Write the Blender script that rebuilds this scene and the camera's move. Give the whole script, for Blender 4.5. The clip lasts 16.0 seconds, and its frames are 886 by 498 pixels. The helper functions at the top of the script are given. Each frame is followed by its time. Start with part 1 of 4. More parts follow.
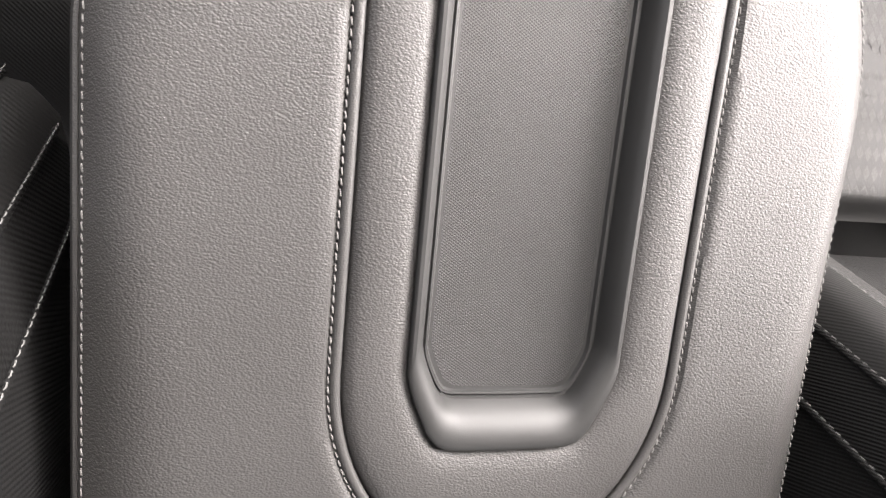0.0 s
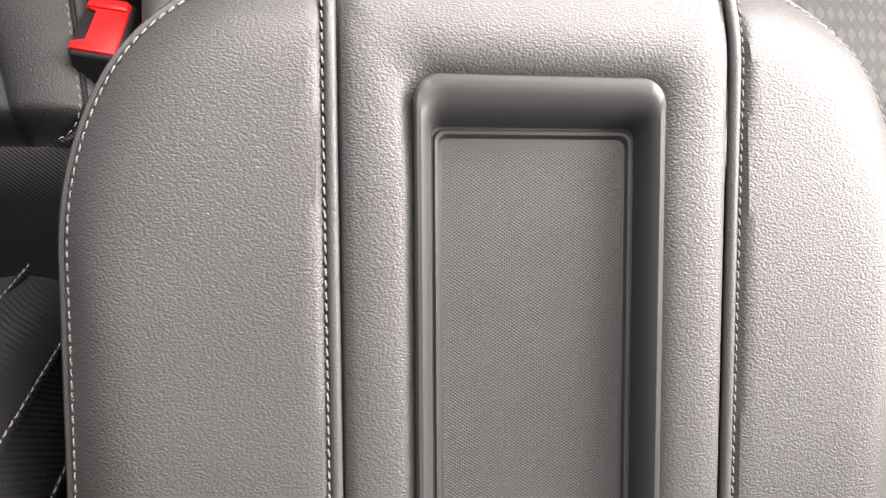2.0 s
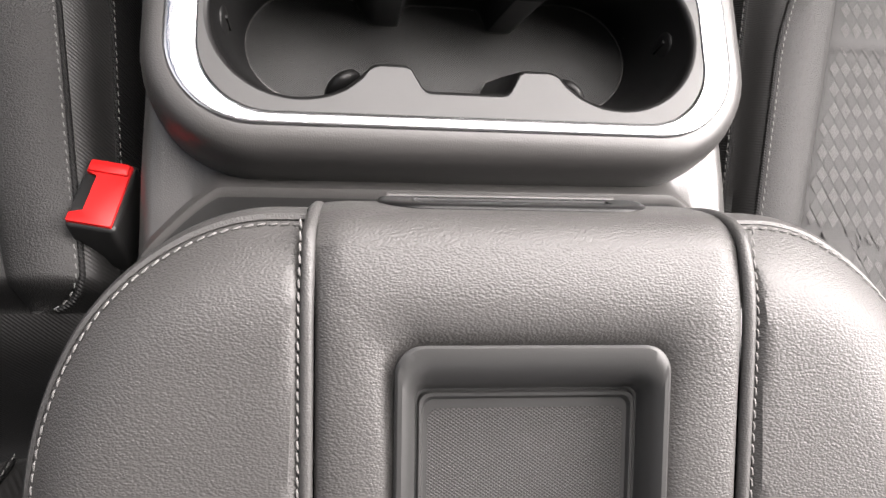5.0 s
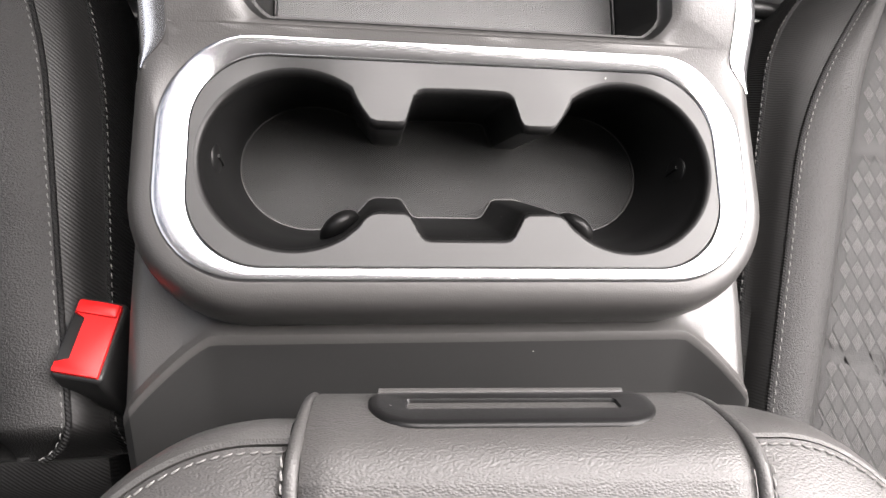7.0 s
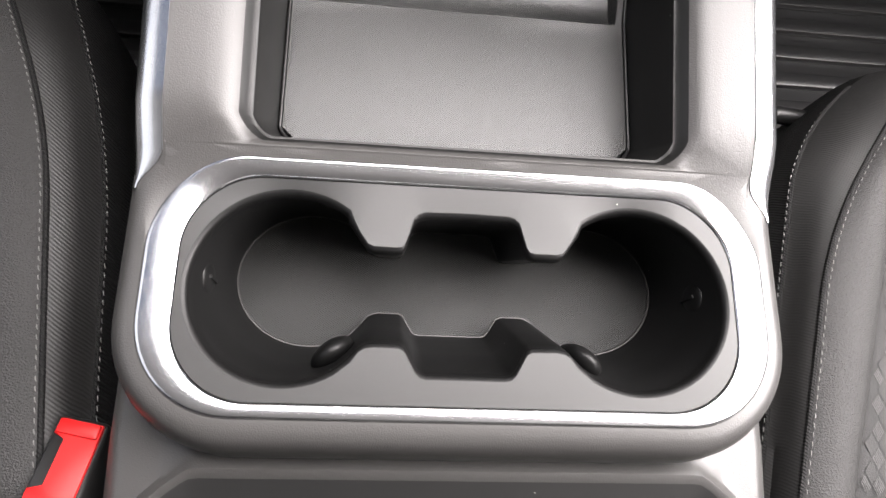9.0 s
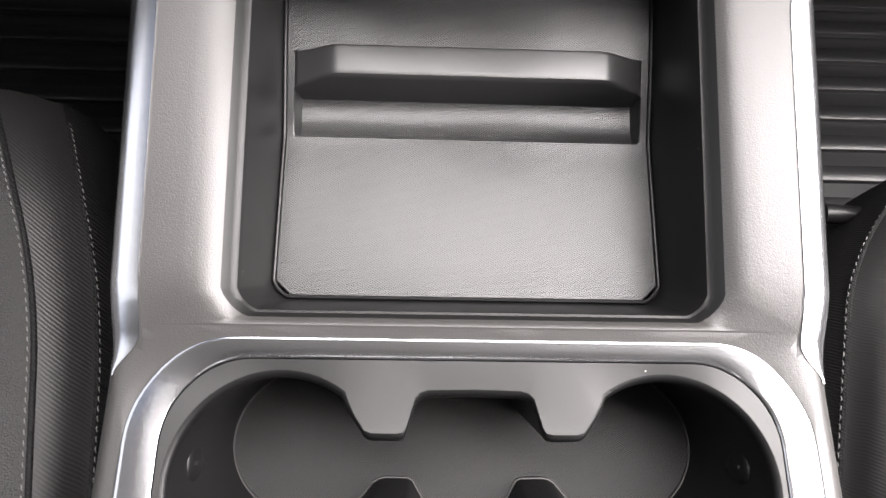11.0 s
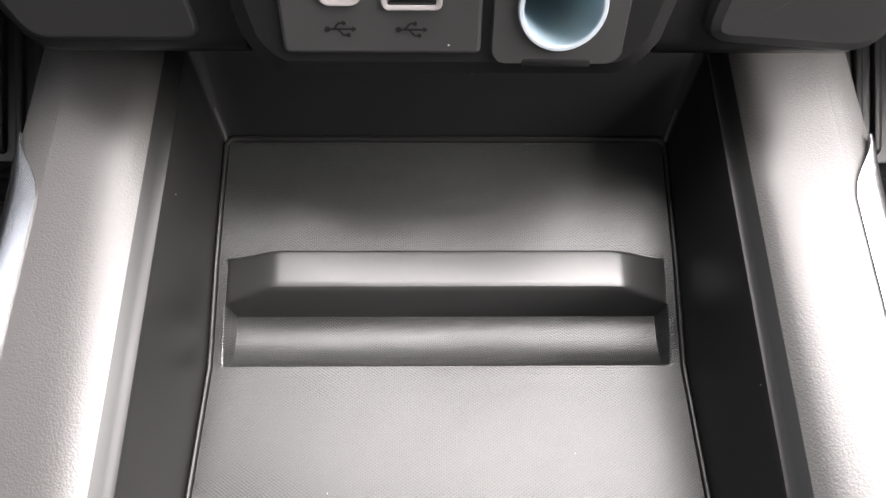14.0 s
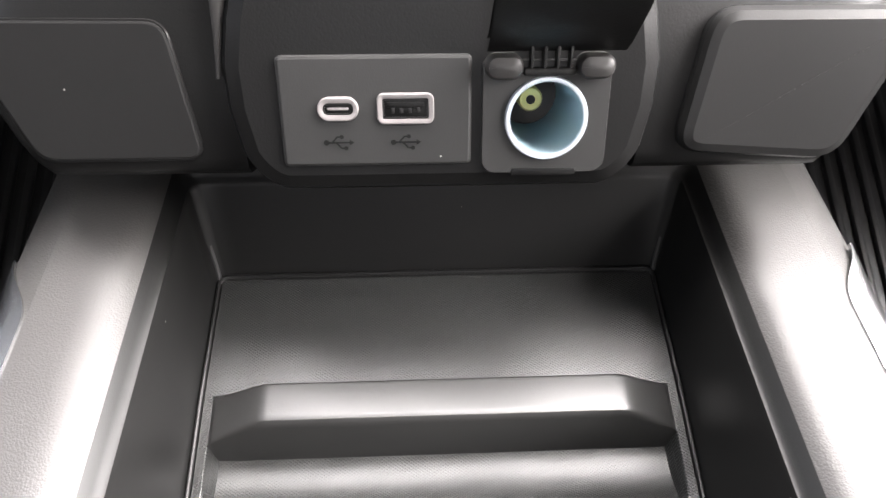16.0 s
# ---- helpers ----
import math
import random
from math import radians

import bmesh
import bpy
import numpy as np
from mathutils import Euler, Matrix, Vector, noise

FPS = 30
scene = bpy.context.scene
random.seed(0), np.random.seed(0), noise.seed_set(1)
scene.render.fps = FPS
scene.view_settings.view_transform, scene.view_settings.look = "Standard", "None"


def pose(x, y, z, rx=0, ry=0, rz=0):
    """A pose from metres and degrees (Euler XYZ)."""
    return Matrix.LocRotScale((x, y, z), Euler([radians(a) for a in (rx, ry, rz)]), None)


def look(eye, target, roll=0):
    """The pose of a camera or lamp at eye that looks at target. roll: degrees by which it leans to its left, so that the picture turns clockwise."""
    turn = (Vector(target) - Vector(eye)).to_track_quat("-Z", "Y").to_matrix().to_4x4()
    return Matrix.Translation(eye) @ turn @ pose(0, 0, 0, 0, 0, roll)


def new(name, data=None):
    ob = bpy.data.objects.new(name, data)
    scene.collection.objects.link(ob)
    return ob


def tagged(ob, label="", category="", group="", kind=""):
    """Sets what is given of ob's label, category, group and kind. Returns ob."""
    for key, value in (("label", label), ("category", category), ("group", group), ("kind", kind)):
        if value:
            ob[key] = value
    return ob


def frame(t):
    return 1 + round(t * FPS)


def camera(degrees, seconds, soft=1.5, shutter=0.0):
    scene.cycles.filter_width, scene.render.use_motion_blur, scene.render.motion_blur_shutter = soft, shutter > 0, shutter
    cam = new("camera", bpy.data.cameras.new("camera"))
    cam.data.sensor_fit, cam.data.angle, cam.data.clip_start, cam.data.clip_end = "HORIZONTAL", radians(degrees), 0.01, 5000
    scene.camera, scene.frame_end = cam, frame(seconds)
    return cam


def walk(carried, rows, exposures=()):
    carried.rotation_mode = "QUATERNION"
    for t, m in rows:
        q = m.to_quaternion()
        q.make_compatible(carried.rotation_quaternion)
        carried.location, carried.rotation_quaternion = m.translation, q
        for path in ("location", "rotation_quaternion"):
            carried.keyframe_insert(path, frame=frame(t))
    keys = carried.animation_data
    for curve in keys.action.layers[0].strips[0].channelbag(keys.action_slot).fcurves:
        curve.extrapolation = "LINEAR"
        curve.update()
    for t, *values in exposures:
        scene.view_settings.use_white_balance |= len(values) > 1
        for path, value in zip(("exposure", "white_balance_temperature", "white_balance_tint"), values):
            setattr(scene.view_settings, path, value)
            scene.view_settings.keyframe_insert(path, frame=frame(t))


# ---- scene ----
cam = camera(67.98, 16.0)
# seconds, eye x y z (m), turn rx ry rz (degrees)
ROWS = [
    (0.0, -0.1099, 0.1526, 0.6772, 2.36, -18.87, 0.77),
    (0.5, -0.0943, 0.1680, 0.6795, 5.05, -15.75, -1.25),
    (1.0, -0.0882, 0.1724, 0.6777, 8.11, -13.81, -3.15),
    (1.5, -0.0832, 0.1795, 0.6778, 9.55, -12.65, -3.42),
    (2.0, -0.0787, 0.1867, 0.6780, 10.45, -11.65, -3.49),
    (2.5, -0.0729, 0.1995, 0.6806, 10.68, -10.63, -3.19),
    (3.0, -0.0680, 0.2102, 0.6805, 11.05, -9.99, -2.95),
    (3.5, -0.0644, 0.2237, 0.6797, 10.98, -9.65, -2.74),
    (4.0, -0.0642, 0.2403, 0.6798, 10.66, -9.39, -2.29),
    (4.5, -0.0640, 0.2523, 0.6797, 10.62, -9.28, -1.85),
    (5.0, -0.0605, 0.2697, 0.6818, 10.89, -9.18, -1.54),
    (7.5, -0.0491, 0.3472, 0.6796, 12.21, -7.38, -1.06),
    (8.0, -0.0441, 0.3561, 0.6771, 13.45, -6.72, -0.28),
    (8.5, -0.0405, 0.3646, 0.6769, 14.71, -6.45, 0.59),
    (9.0, -0.0399, 0.3746, 0.6755, 15.60, -6.35, 1.07),
    (11.5, -0.0160, 0.4592, 0.6632, 18.30, -1.12, 0.44),
    (12.0, -0.0102, 0.4716, 0.6606, 19.28, -0.69, 0.80),
    (12.5, -0.0066, 0.4836, 0.6566, 20.60, -0.94, 1.08),
    (13.0, -0.0056, 0.4937, 0.6427, 22.99, -0.97, 1.03),
    (13.5, -0.0076, 0.4995, 0.6233, 26.57, -1.14, -0.02),
    (14.0, -0.0057, 0.5007, 0.6084, 31.62, -0.73, -0.51),
    (14.5, -0.0061, 0.4924, 0.5956, 37.20, -0.75, -1.14),
    (15.0, -0.0100, 0.4862, 0.5936, 41.60, -0.59, -2.09),
    (15.5, -0.0114, 0.4848, 0.5925, 45.00, -0.38, -2.59),
    (16.0, -0.0086, 0.4815, 0.5899, 48.72, -0.54, -2.46),
]
# seconds, stops, kelvin, tint
EXPOSURES = [(0.0, 0.40, 6650, 12), (3.0, 0.32, 6620, 12), (5.0, 0.10, 6600, 12), (9.0, 0.08, 6500, 12), (12.5, 0.18, 6450, 12), (14.5, 0.58, 6480, 11), (16.0, 0.92, 6480, 11)]
walk(cam, [(t, pose(x, y, z, rx, ry, rz)) for t, x, y, z, rx, ry, rz in ROWS], EXPOSURES)

# ---- world and light ----
world = bpy.data.worlds.new("sky")
world.use_nodes = True
scene.world = world
wn, wl = world.node_tree.nodes, world.node_tree.links
sky = wn.new("ShaderNodeTexSky")
sky.sky_type = "NISHITA"
sky.sun_disc = False
sky.sun_elevation, sky.sun_rotation = radians(48), radians(100)
wl.new(sky.outputs[0], wn["Background"].inputs[0])
wn["Background"].inputs[1].default_value = 0.12


def lamp(name, kind, m, energy, colour, sx=1.0, sy=1.0, angle=0.5):
    d = bpy.data.lights.new(name, kind)
    d.energy, d.color = energy, colour
    if kind == "AREA":
        d.shape, d.size, d.size_y = "RECTANGLE", sx, sy
    else:
        d.angle = radians(angle)
    ob = new(name, d)
    ob.matrix_world = m
    return ob


WARM = (1.0, 0.95, 0.925)
lamp("sun", "SUN", look((3.0, 0.6, 3.4), (0, 0, 0)), 1.0, WARM, angle=14)
lamp("windscreen_light", "AREA", look((0.30, 0.83, 1.18), (0.12, 0.40, 0.35)), 84, WARM, 1.24, 0.94)
lamp("window_light_right", "AREA", look((0.93, 0.48, 1.03), (0.0, 0.44, 0.40)), 60, WARM, 1.05, 0.48)
lamp("window_light_left", "AREA", look((-0.93, 0.48, 1.03), (0.0, 0.44, 0.40)), 3, (0.97, 0.96, 0.97), 1.05, 0.46)
lamp("window_light_rear", "AREA", look((0.0, -1.15, 1.10), (0.0, 0.4, 0.4)), 7, WARM, 1.3, 0.4)

# ---- materials ----
def material(name, colour, rough=0.5, metal=0.0, spec=0.5, grain=None, relief=0.0, mottle=0.12, kind="noise", coat=0.0, sheen=0.0, stretch=(1, 1, 1), dust=0.0):
    m = bpy.data.materials.new(name)
    m.use_nodes = True
    nt = m.node_tree
    n, l = nt.nodes, nt.links
    b = n["Principled BSDF"]
    b.inputs["Roughness"].default_value = rough
    b.inputs["Metallic"].default_value = metal
    b.inputs["Specular IOR Level"].default_value = spec
    b.inputs["Coat Weight"].default_value = coat
    b.inputs["Sheen Weight"].default_value = sheen
    tc = n.new("ShaderNodeTexCoord")
    mp = n.new("ShaderNodeMapping")
    mp.inputs["Scale"].default_value = stretch
    l.new(tc.outputs["Object"], mp.inputs[0])
    big = n.new("ShaderNodeTexNoise")
    big.inputs["Scale"].default_value = 28.0
    big.inputs["Detail"].default_value = 5.0
    l.new(mp.outputs[0], big.inputs["Vector"])
    fine = n.new("ShaderNodeTexNoise")
    fine.inputs["Scale"].default_value = 900.0
    fine.inputs["Detail"].default_value = 3.0
    l.new(mp.outputs[0], fine.inputs["Vector"])
    mix = n.new("ShaderNodeMix")
    mix.data_type = "RGBA"
    mix.inputs["A"].default_value = (*[c * (1 - mottle) for c in colour], 1)
    mix.inputs["B"].default_value = (*[c * (1 + mottle) for c in colour], 1)
    add = n.new("ShaderNodeMath")
    add.operation = "MULTIPLY_ADD"
    add.inputs[1].default_value = 0.5
    l.new(big.outputs["Fac"], add.inputs[0])
    half = n.new("ShaderNodeMath")
    half.operation = "MULTIPLY"
    half.inputs[1].default_value = 0.5
    l.new(fine.outputs["Fac"], half.inputs[0])
    l.new(half.outputs[0], add.inputs[2])
    l.new(add.outputs[0], mix.inputs["Factor"])
    colour_out = mix.outputs["Result"]
    if dust:
        sp = n.new("ShaderNodeTexVoronoi")
        sp.inputs["Scale"].default_value = 70.0
        l.new(mp.outputs[0], sp.inputs["Vector"])
        lt = n.new("ShaderNodeMath")
        lt.operation = "LESS_THAN"
        lt.inputs[1].default_value = dust
        l.new(sp.outputs["Distance"], lt.inputs[0])
        dm = n.new("ShaderNodeMix")
        dm.data_type = "RGBA"
        dm.inputs["B"].default_value = (0.35, 0.34, 0.32, 1)
        l.new(lt.outputs[0], dm.inputs["Factor"])
        l.new(colour_out, dm.inputs["A"])
        colour_out = dm.outputs["Result"]
    l.new(colour_out, b.inputs["Base Color"])
    rm = n.new("ShaderNodeMapRange")
    rm.inputs["To Min"].default_value, rm.inputs["To Max"].default_value = rough * 0.88, min(1.0, rough * 1.12)
    l.new(big.outputs["Fac"], rm.inputs["Value"])
    l.new(rm.outputs[0], b.inputs["Roughness"])
    if grain:
        bump = n.new("ShaderNodeBump")
        bump.inputs["Strength"].default_value = 1.0
        bump.inputs["Distance"].default_value = relief
        if kind == "leather":
            w1 = n.new("ShaderNodeTexNoise")
            w1.inputs["Scale"].default_value = grain * 0.5
            l.new(mp.outputs[0], w1.inputs["Vector"])
            ww = n.new("ShaderNodeVectorMath")
            ww.operation = "MULTIPLY_ADD"
            ww.inputs[1].default_value = (0.55 / grain,) * 3
            l.new(w1.outputs["Color"], ww.inputs[0])
            l.new(mp.outputs[0], ww.inputs[2])
            vo = n.new("ShaderNodeTexVoronoi")
            vo.feature = "SMOOTH_F1"
            vo.inputs["Smoothness"].default_value = 0.25
            vo.inputs["Scale"].default_value = grain
            l.new(ww.outputs[0], vo.inputs["Vector"])
            n2 = n.new("ShaderNodeTexNoise")
            n2.inputs["Scale"].default_value = grain * 1.6
            n2.inputs["Detail"].default_value = 2.0
            l.new(mp.outputs[0], n2.inputs["Vector"])
            sm = n.new("ShaderNodeMath")
            sm.operation = "MULTIPLY_ADD"
            sm.inputs[1].default_value = -1.5
            l.new(vo.outputs["Distance"], sm.inputs[0])
            soft_noise = n.new("ShaderNodeMath")
            soft_noise.operation = "MULTIPLY"
            soft_noise.inputs[1].default_value = 0.5
            l.new(n2.outputs["Fac"], soft_noise.inputs[0])
            l.new(soft_noise.outputs[0], sm.inputs[2])
            l.new(sm.outputs[0], bump.inputs["Height"])
        elif kind == "diamond":
            # a raised net round small sunk diamonds, staggered from row to row; grain: diamonds a metre
            sep = n.new("ShaderNodeSeparateXYZ")
            l.new(tc.outputs["Object"], sep.inputs[0])
            waves = []
            for axis, pitch in (("X", 1.0 / grain), ("Y", 0.66 / grain)):
                ph = n.new("ShaderNodeMath")
                ph.operation = "MULTIPLY"
                ph.inputs[1].default_value = 2 * math.pi / pitch
                l.new(sep.outputs[axis], ph.inputs[0])
                co = n.new("ShaderNodeMath")
                co.operation = "COSINE"
                l.new(ph.outputs[0], co.inputs[0])
                waves.append(co.outputs[0])
            mu = n.new("ShaderNodeMath")
            mu.operation = "ADD"
            l.new(waves[0], mu.inputs[0])
            l.new(waves[1], mu.inputs[1])
            ab = n.new("ShaderNodeMath")
            ab.operation = "ABSOLUTE"
            l.new(mu.outputs[0], ab.inputs[0])
            hole = n.new("ShaderNodeMapRange")
            hole.interpolation_type = "SMOOTHSTEP"
            hole.inputs["From Min"].default_value, hole.inputs["From Max"].default_value = 0.35, 1.25
            hole.inputs["To Min"].default_value, hole.inputs["To Max"].default_value = 1.0, 0.0
            l.new(ab.outputs[0], hole.inputs["Value"])
            l.new(hole.outputs[0], bump.inputs["Height"])
            # shade in the sunk diamonds is put into the colour: darker holes, lighter net
            tone = n.new("ShaderNodeMapRange")
            tone.inputs["To Min"].default_value, tone.inputs["To Max"].default_value = 0.35, 1.15
            l.new(hole.outputs[0], tone.inputs["Value"])
            shaded_colour = n.new("ShaderNodeVectorMath")
            shaded_colour.operation = "SCALE"
            l.new(colour_out, shaded_colour.inputs[0])
            l.new(tone.outputs[0], shaded_colour.inputs["Scale"])
            l.new(shaded_colour.outputs[0], b.inputs["Base Color"])
        elif kind == "weave":
            # slanting twill ribs with a little yarn unevenness; grain: ribs a metre
            dot = n.new("ShaderNodeVectorMath")
            dot.operation = "DOT_PRODUCT"
            dot.inputs[1].default_value = (grain * 0.62 * 2 * math.pi, grain * 0.78 * 2 * math.pi, 0.0)
            l.new(tc.outputs["Object"], dot.inputs[0])
            rib = n.new("ShaderNodeMath")
            rib.operation = "SINE"
            l.new(dot.outputs["Value"], rib.inputs[0])
            mu = n.new("ShaderNodeMath")
            mu.operation = "MULTIPLY_ADD"
            mu.inputs[1].default_value = 0.5
            l.new(rib.outputs[0], mu.inputs[0])
            l.new(fine.outputs["Fac"], mu.inputs[2])
            l.new(mu.outputs[0], bump.inputs["Height"])
        else:
            gn = n.new("ShaderNodeTexNoise")
            gn.inputs["Scale"].default_value = grain
            gn.inputs["Detail"].default_value = 2.0
            l.new(mp.outputs[0], gn.inputs["Vector"])
            l.new(gn.outputs["Fac"], bump.inputs["Height"])
        l.new(bump.outputs[0], b.inputs["Normal"])
    return m


LEATHER = material("black_leatherette", (0.038, 0.0367, 0.0355), 0.50, spec=0.46, grain=1250, relief=0.00014, kind="leather", stretch=(0.78, 1.2, 1))
PIPING = material("seam_leather", (0.040, 0.039, 0.038), 0.48, spec=0.42, grain=1400, relief=0.00009, kind="leather")
THREAD = material("white_thread", (0.115, 0.112, 0.109), 0.8, grain=2500, relief=0.0001)
GREYTHREAD = material("grey_thread", (0.10, 0.10, 0.097), 0.8, grain=2500, relief=0.0001)
PLASTIC = material("grained_plastic", (0.036, 0.035, 0.034), 0.40, spec=0.45, grain=1500, relief=0.000045, kind="leather")
DIVIDER = material("smooth_rubber", (0.014, 0.014, 0.0137), 0.40, spec=0.68, grain=1500, relief=0.00003, dust=0.012)
RIBBED = material("ribbed_cloth", (0.028, 0.0273, 0.0266), 0.6, spec=0.3, grain=1500, relief=0.0001, mottle=0.25)
PLAINCLOTH = material("plain_cloth", (0.012, 0.0118, 0.0115), 0.65, spec=0.26, grain=1700, relief=0.0002, mottle=0.25)
TWILL = material("twill_cloth", (0.0065, 0.0064, 0.0062), 0.55, spec=0.42, grain=640, relief=0.00012, kind="weave", mottle=0.25)
SATIN = material("smooth_dark_plastic", (0.009, 0.009, 0.009), 0.38, spec=0.3, grain=2200, relief=0.00003, dust=0.02)
GREYSATIN = material("smooth_grey_plastic", (0.026, 0.025, 0.0245), 0.42, spec=0.38, grain=2200, relief=0.00003)
CUPPLATE = material("smooth_dark_grey_plastic", (0.017, 0.017, 0.0168), 0.44, spec=0.36, grain=2200, relief=0.00003, dust=0.02)
DEEP = material("deep_black_plastic", (0.0045, 0.0045, 0.0045), 0.40, spec=0.2, grain=1500, relief=0.00005, dust=0.02)
MAT = material("diamond_rubber", (0.0130, 0.0135, 0.0132), 0.34, spec=0.7, grain=590, relief=0.00022, kind="diamond", dust=0.012)
CHROME = material("satin_chrome", (0.52, 0.525, 0.54), 0.22, metal=1.0, mottle=0.03)
STEEL = material("socket_steel", (0.42, 0.55, 0.62), 0.35, metal=0.45, mottle=0.05)
BRASS = material("brass_contact", (0.70, 0.66, 0.25), 0.5)
ZINC = material("bright_zinc", (0.50, 0.55, 0.60), 0.32, metal=0.55, mottle=0.03)
RECESS = material("recess_plastic", (0.019, 0.019, 0.0187), 0.52, spec=0.48, grain=2200, relief=0.00003, dust=0.012)
PADMAT = material("recess_rubber", (0.034, 0.0337, 0.033), 0.38, spec=0.6, grain=590, relief=0.00032, kind="diamond")
CUPMAT = material("cup_rubber", (0.0155, 0.016, 0.0157), 0.5, spec=0.3, grain=590, relief=0.00018, kind="diamond", dust=0.012)
WELL = material("tray_plastic", (0.007, 0.007, 0.0069), 0.40, spec=0.24, grain=2200, relief=0.00002, dust=0.02)
RED = material("red_plastic", (0.42, 0.007, 0.007), 0.42, spec=0.35, mottle=0.05)
PANEL = material("seat_panel_cloth", (0.006, 0.0059, 0.0058), 0.65, spec=0.3, grain=1500, relief=0.0002, mottle=0.3)
FABRIC = material("charcoal_cloth", (0.004, 0.004, 0.004), 0.65, spec=0.2, grain=640, relief=0.0003, kind="weave", mottle=0.35)
FELT = material("grey_melange_cloth", (0.012, 0.0118, 0.0115), 0.6, spec=0.3, grain=1100, relief=0.0006, mottle=0.85)
RUBBER = material("black_rubber", (0.018, 0.018, 0.0184), 0.36, spec=0.5, grain=900, relief=0.0001)
CARPET = material("black_carpet", (0.012, 0.012, 0.012), 0.95, grain=700, relief=0.001, mottle=0.4)
USBGREY = material("port_surround", (0.15, 0.14, 0.14), 0.45)
TRIM = material("headliner_cloth", (0.20, 0.195, 0.19), 0.95, grain=600, relief=0.0005)
DOORTRIM = material("door_trim_plastic", (0.08, 0.08, 0.08), 0.6, grain=500, relief=0.0003)


# ---- mesh helpers ----
def part(name, bm, mat, parent=None, label="", flat=False, smooth_angle=None):
    me = bpy.data.meshes.new(name)
    bmesh.ops.recalc_face_normals(bm, faces=bm.faces)
    bm.to_mesh(me)
    bm.free()
    me.materials.append(mat)
    if not flat:
        me.shade_smooth()
        me.set_sharp_from_angle(angle=radians(smooth_angle or 38))
    ob = new(name, me)
    if parent:
        ob.parent = parent
    if label:
        ob["label"] = label
    return ob


def empty(name, at=(0, 0, 0)):
    ob = new(name)
    ob.empty_display_size = 0.02
    return ob


def loft(loops, closed=True, cap0=False, cap1=False, bm=None):
    bm = bm or bmesh.new()
    vs = [[bm.verts.new(p) for p in lp] for lp in loops]
    n = len(loops[0])
    for a, b in zip(vs, vs[1:]):
        for i in range(n if closed else n - 1):
            j = (i + 1) % n
            bm.faces.new((a[i], a[j], b[j], b[i]))
    if cap0:
        bm.faces.new(vs[0])
    if cap1:
        bm.faces.new(vs[-1])
    return bm


def resample(pts, n):
    """n points at even steps along a polyline, ends kept."""
    p = np.array(pts, float)
    d = np.r_[0, np.cumsum(np.linalg.norm(np.diff(p, axis=0), axis=1))]
    s = np.linspace(0, d[-1], n)
    return [tuple(np.interp(q, d, p[:, k]) for k in range(p.shape[1])) for q in s]


def rr(x0, x1, y0, y1, r, n=8, m=10, chamfer=False):
    """A rounded (or chamfered) rectangle, anticlockwise, with the same point count for the same n and m. r: one radius, or four from the low-left corner on."""
    r = r if isinstance(r, (list, tuple)) else (r,) * 4
    cs = [(x0 + r[0], y0 + r[0], 180, r[0]), (x1 - r[1], y0 + r[1], 270, r[1]), (x1 - r[2], y1 - r[2], 0, r[2]), (x0 + r[3], y1 - r[3], 90, r[3])]
    arcs = []
    for cx, cy, a0, q in cs:
        arc = []
        for i in range(n + 1):
            a = radians(a0 + 90 * i / n)
            if chamfer:
                s0, s1 = radians(a0), radians(a0 + 90)
                f = i / n
                px, py = math.cos(s0) * (1 - f) + math.cos(s1) * f, math.sin(s0) * (1 - f) + math.sin(s1) * f
                k = 0.55
                px, py = px * (1 - k) + math.cos(a) * k, py * (1 - k) + math.sin(a) * k
            else:
                px, py = math.cos(a), math.sin(a)
            arc.append((cx + q * px, cy + q * py))
        arcs.append(arc)
    out = []
    for i, arc in enumerate(arcs):
        out += arc
        e, s = arc[-1], arcs[(i + 1) % 4][0]
        out += [(e[0] + (s[0] - e[0]) * k / m, e[1] + (s[1] - e[1]) * k / m) for k in range(1, m)]
    return out


def tube(path, r, k=8, closed=False):
    loops = []
    n = len(path)
    for i, p in enumerate(path):
        a, b = Vector(path[max(i - 1, 0)]), Vector(path[min(i + 1, n - 1)])
        if closed:
            a, b = Vector(path[i - 1]), Vector(path[(i + 1) % n])
        d = (b - a).normalized()
        s = d.cross(Vector((0, 0, 1)))
        s = s.normalized() if s.length > 1e-6 else Vector((1, 0, 0))
        u = s.cross(d)
        loops.append([tuple(Vector(p) + r * (math.cos(2 * math.pi * j / k) * s + math.sin(2 * math.pi * j / k) * u)) for j in range(k)])
    if closed:
        loops.append(loops[0])
    return loft(loops, True, not closed, not closed)


def box(x0, x1, y0, y1, z0, z1, bev=0.0, seg=2):
    bm = bmesh.new()
    bmesh.ops.create_cube(bm, size=1.0)
    for v in bm.verts:
        v.co = Vector(((x0 + x1) / 2 + v.co.x * (x1 - x0), (y0 + y1) / 2 + v.co.y * (y1 - y0), (z0 + z1) / 2 + v.co.z * (z1 - z0)))
    if bev:
        bmesh.ops.bevel(bm, geom=bm.edges[:], offset=bev, segments=seg, profile=0.5, affect="EDGES")
    return bm


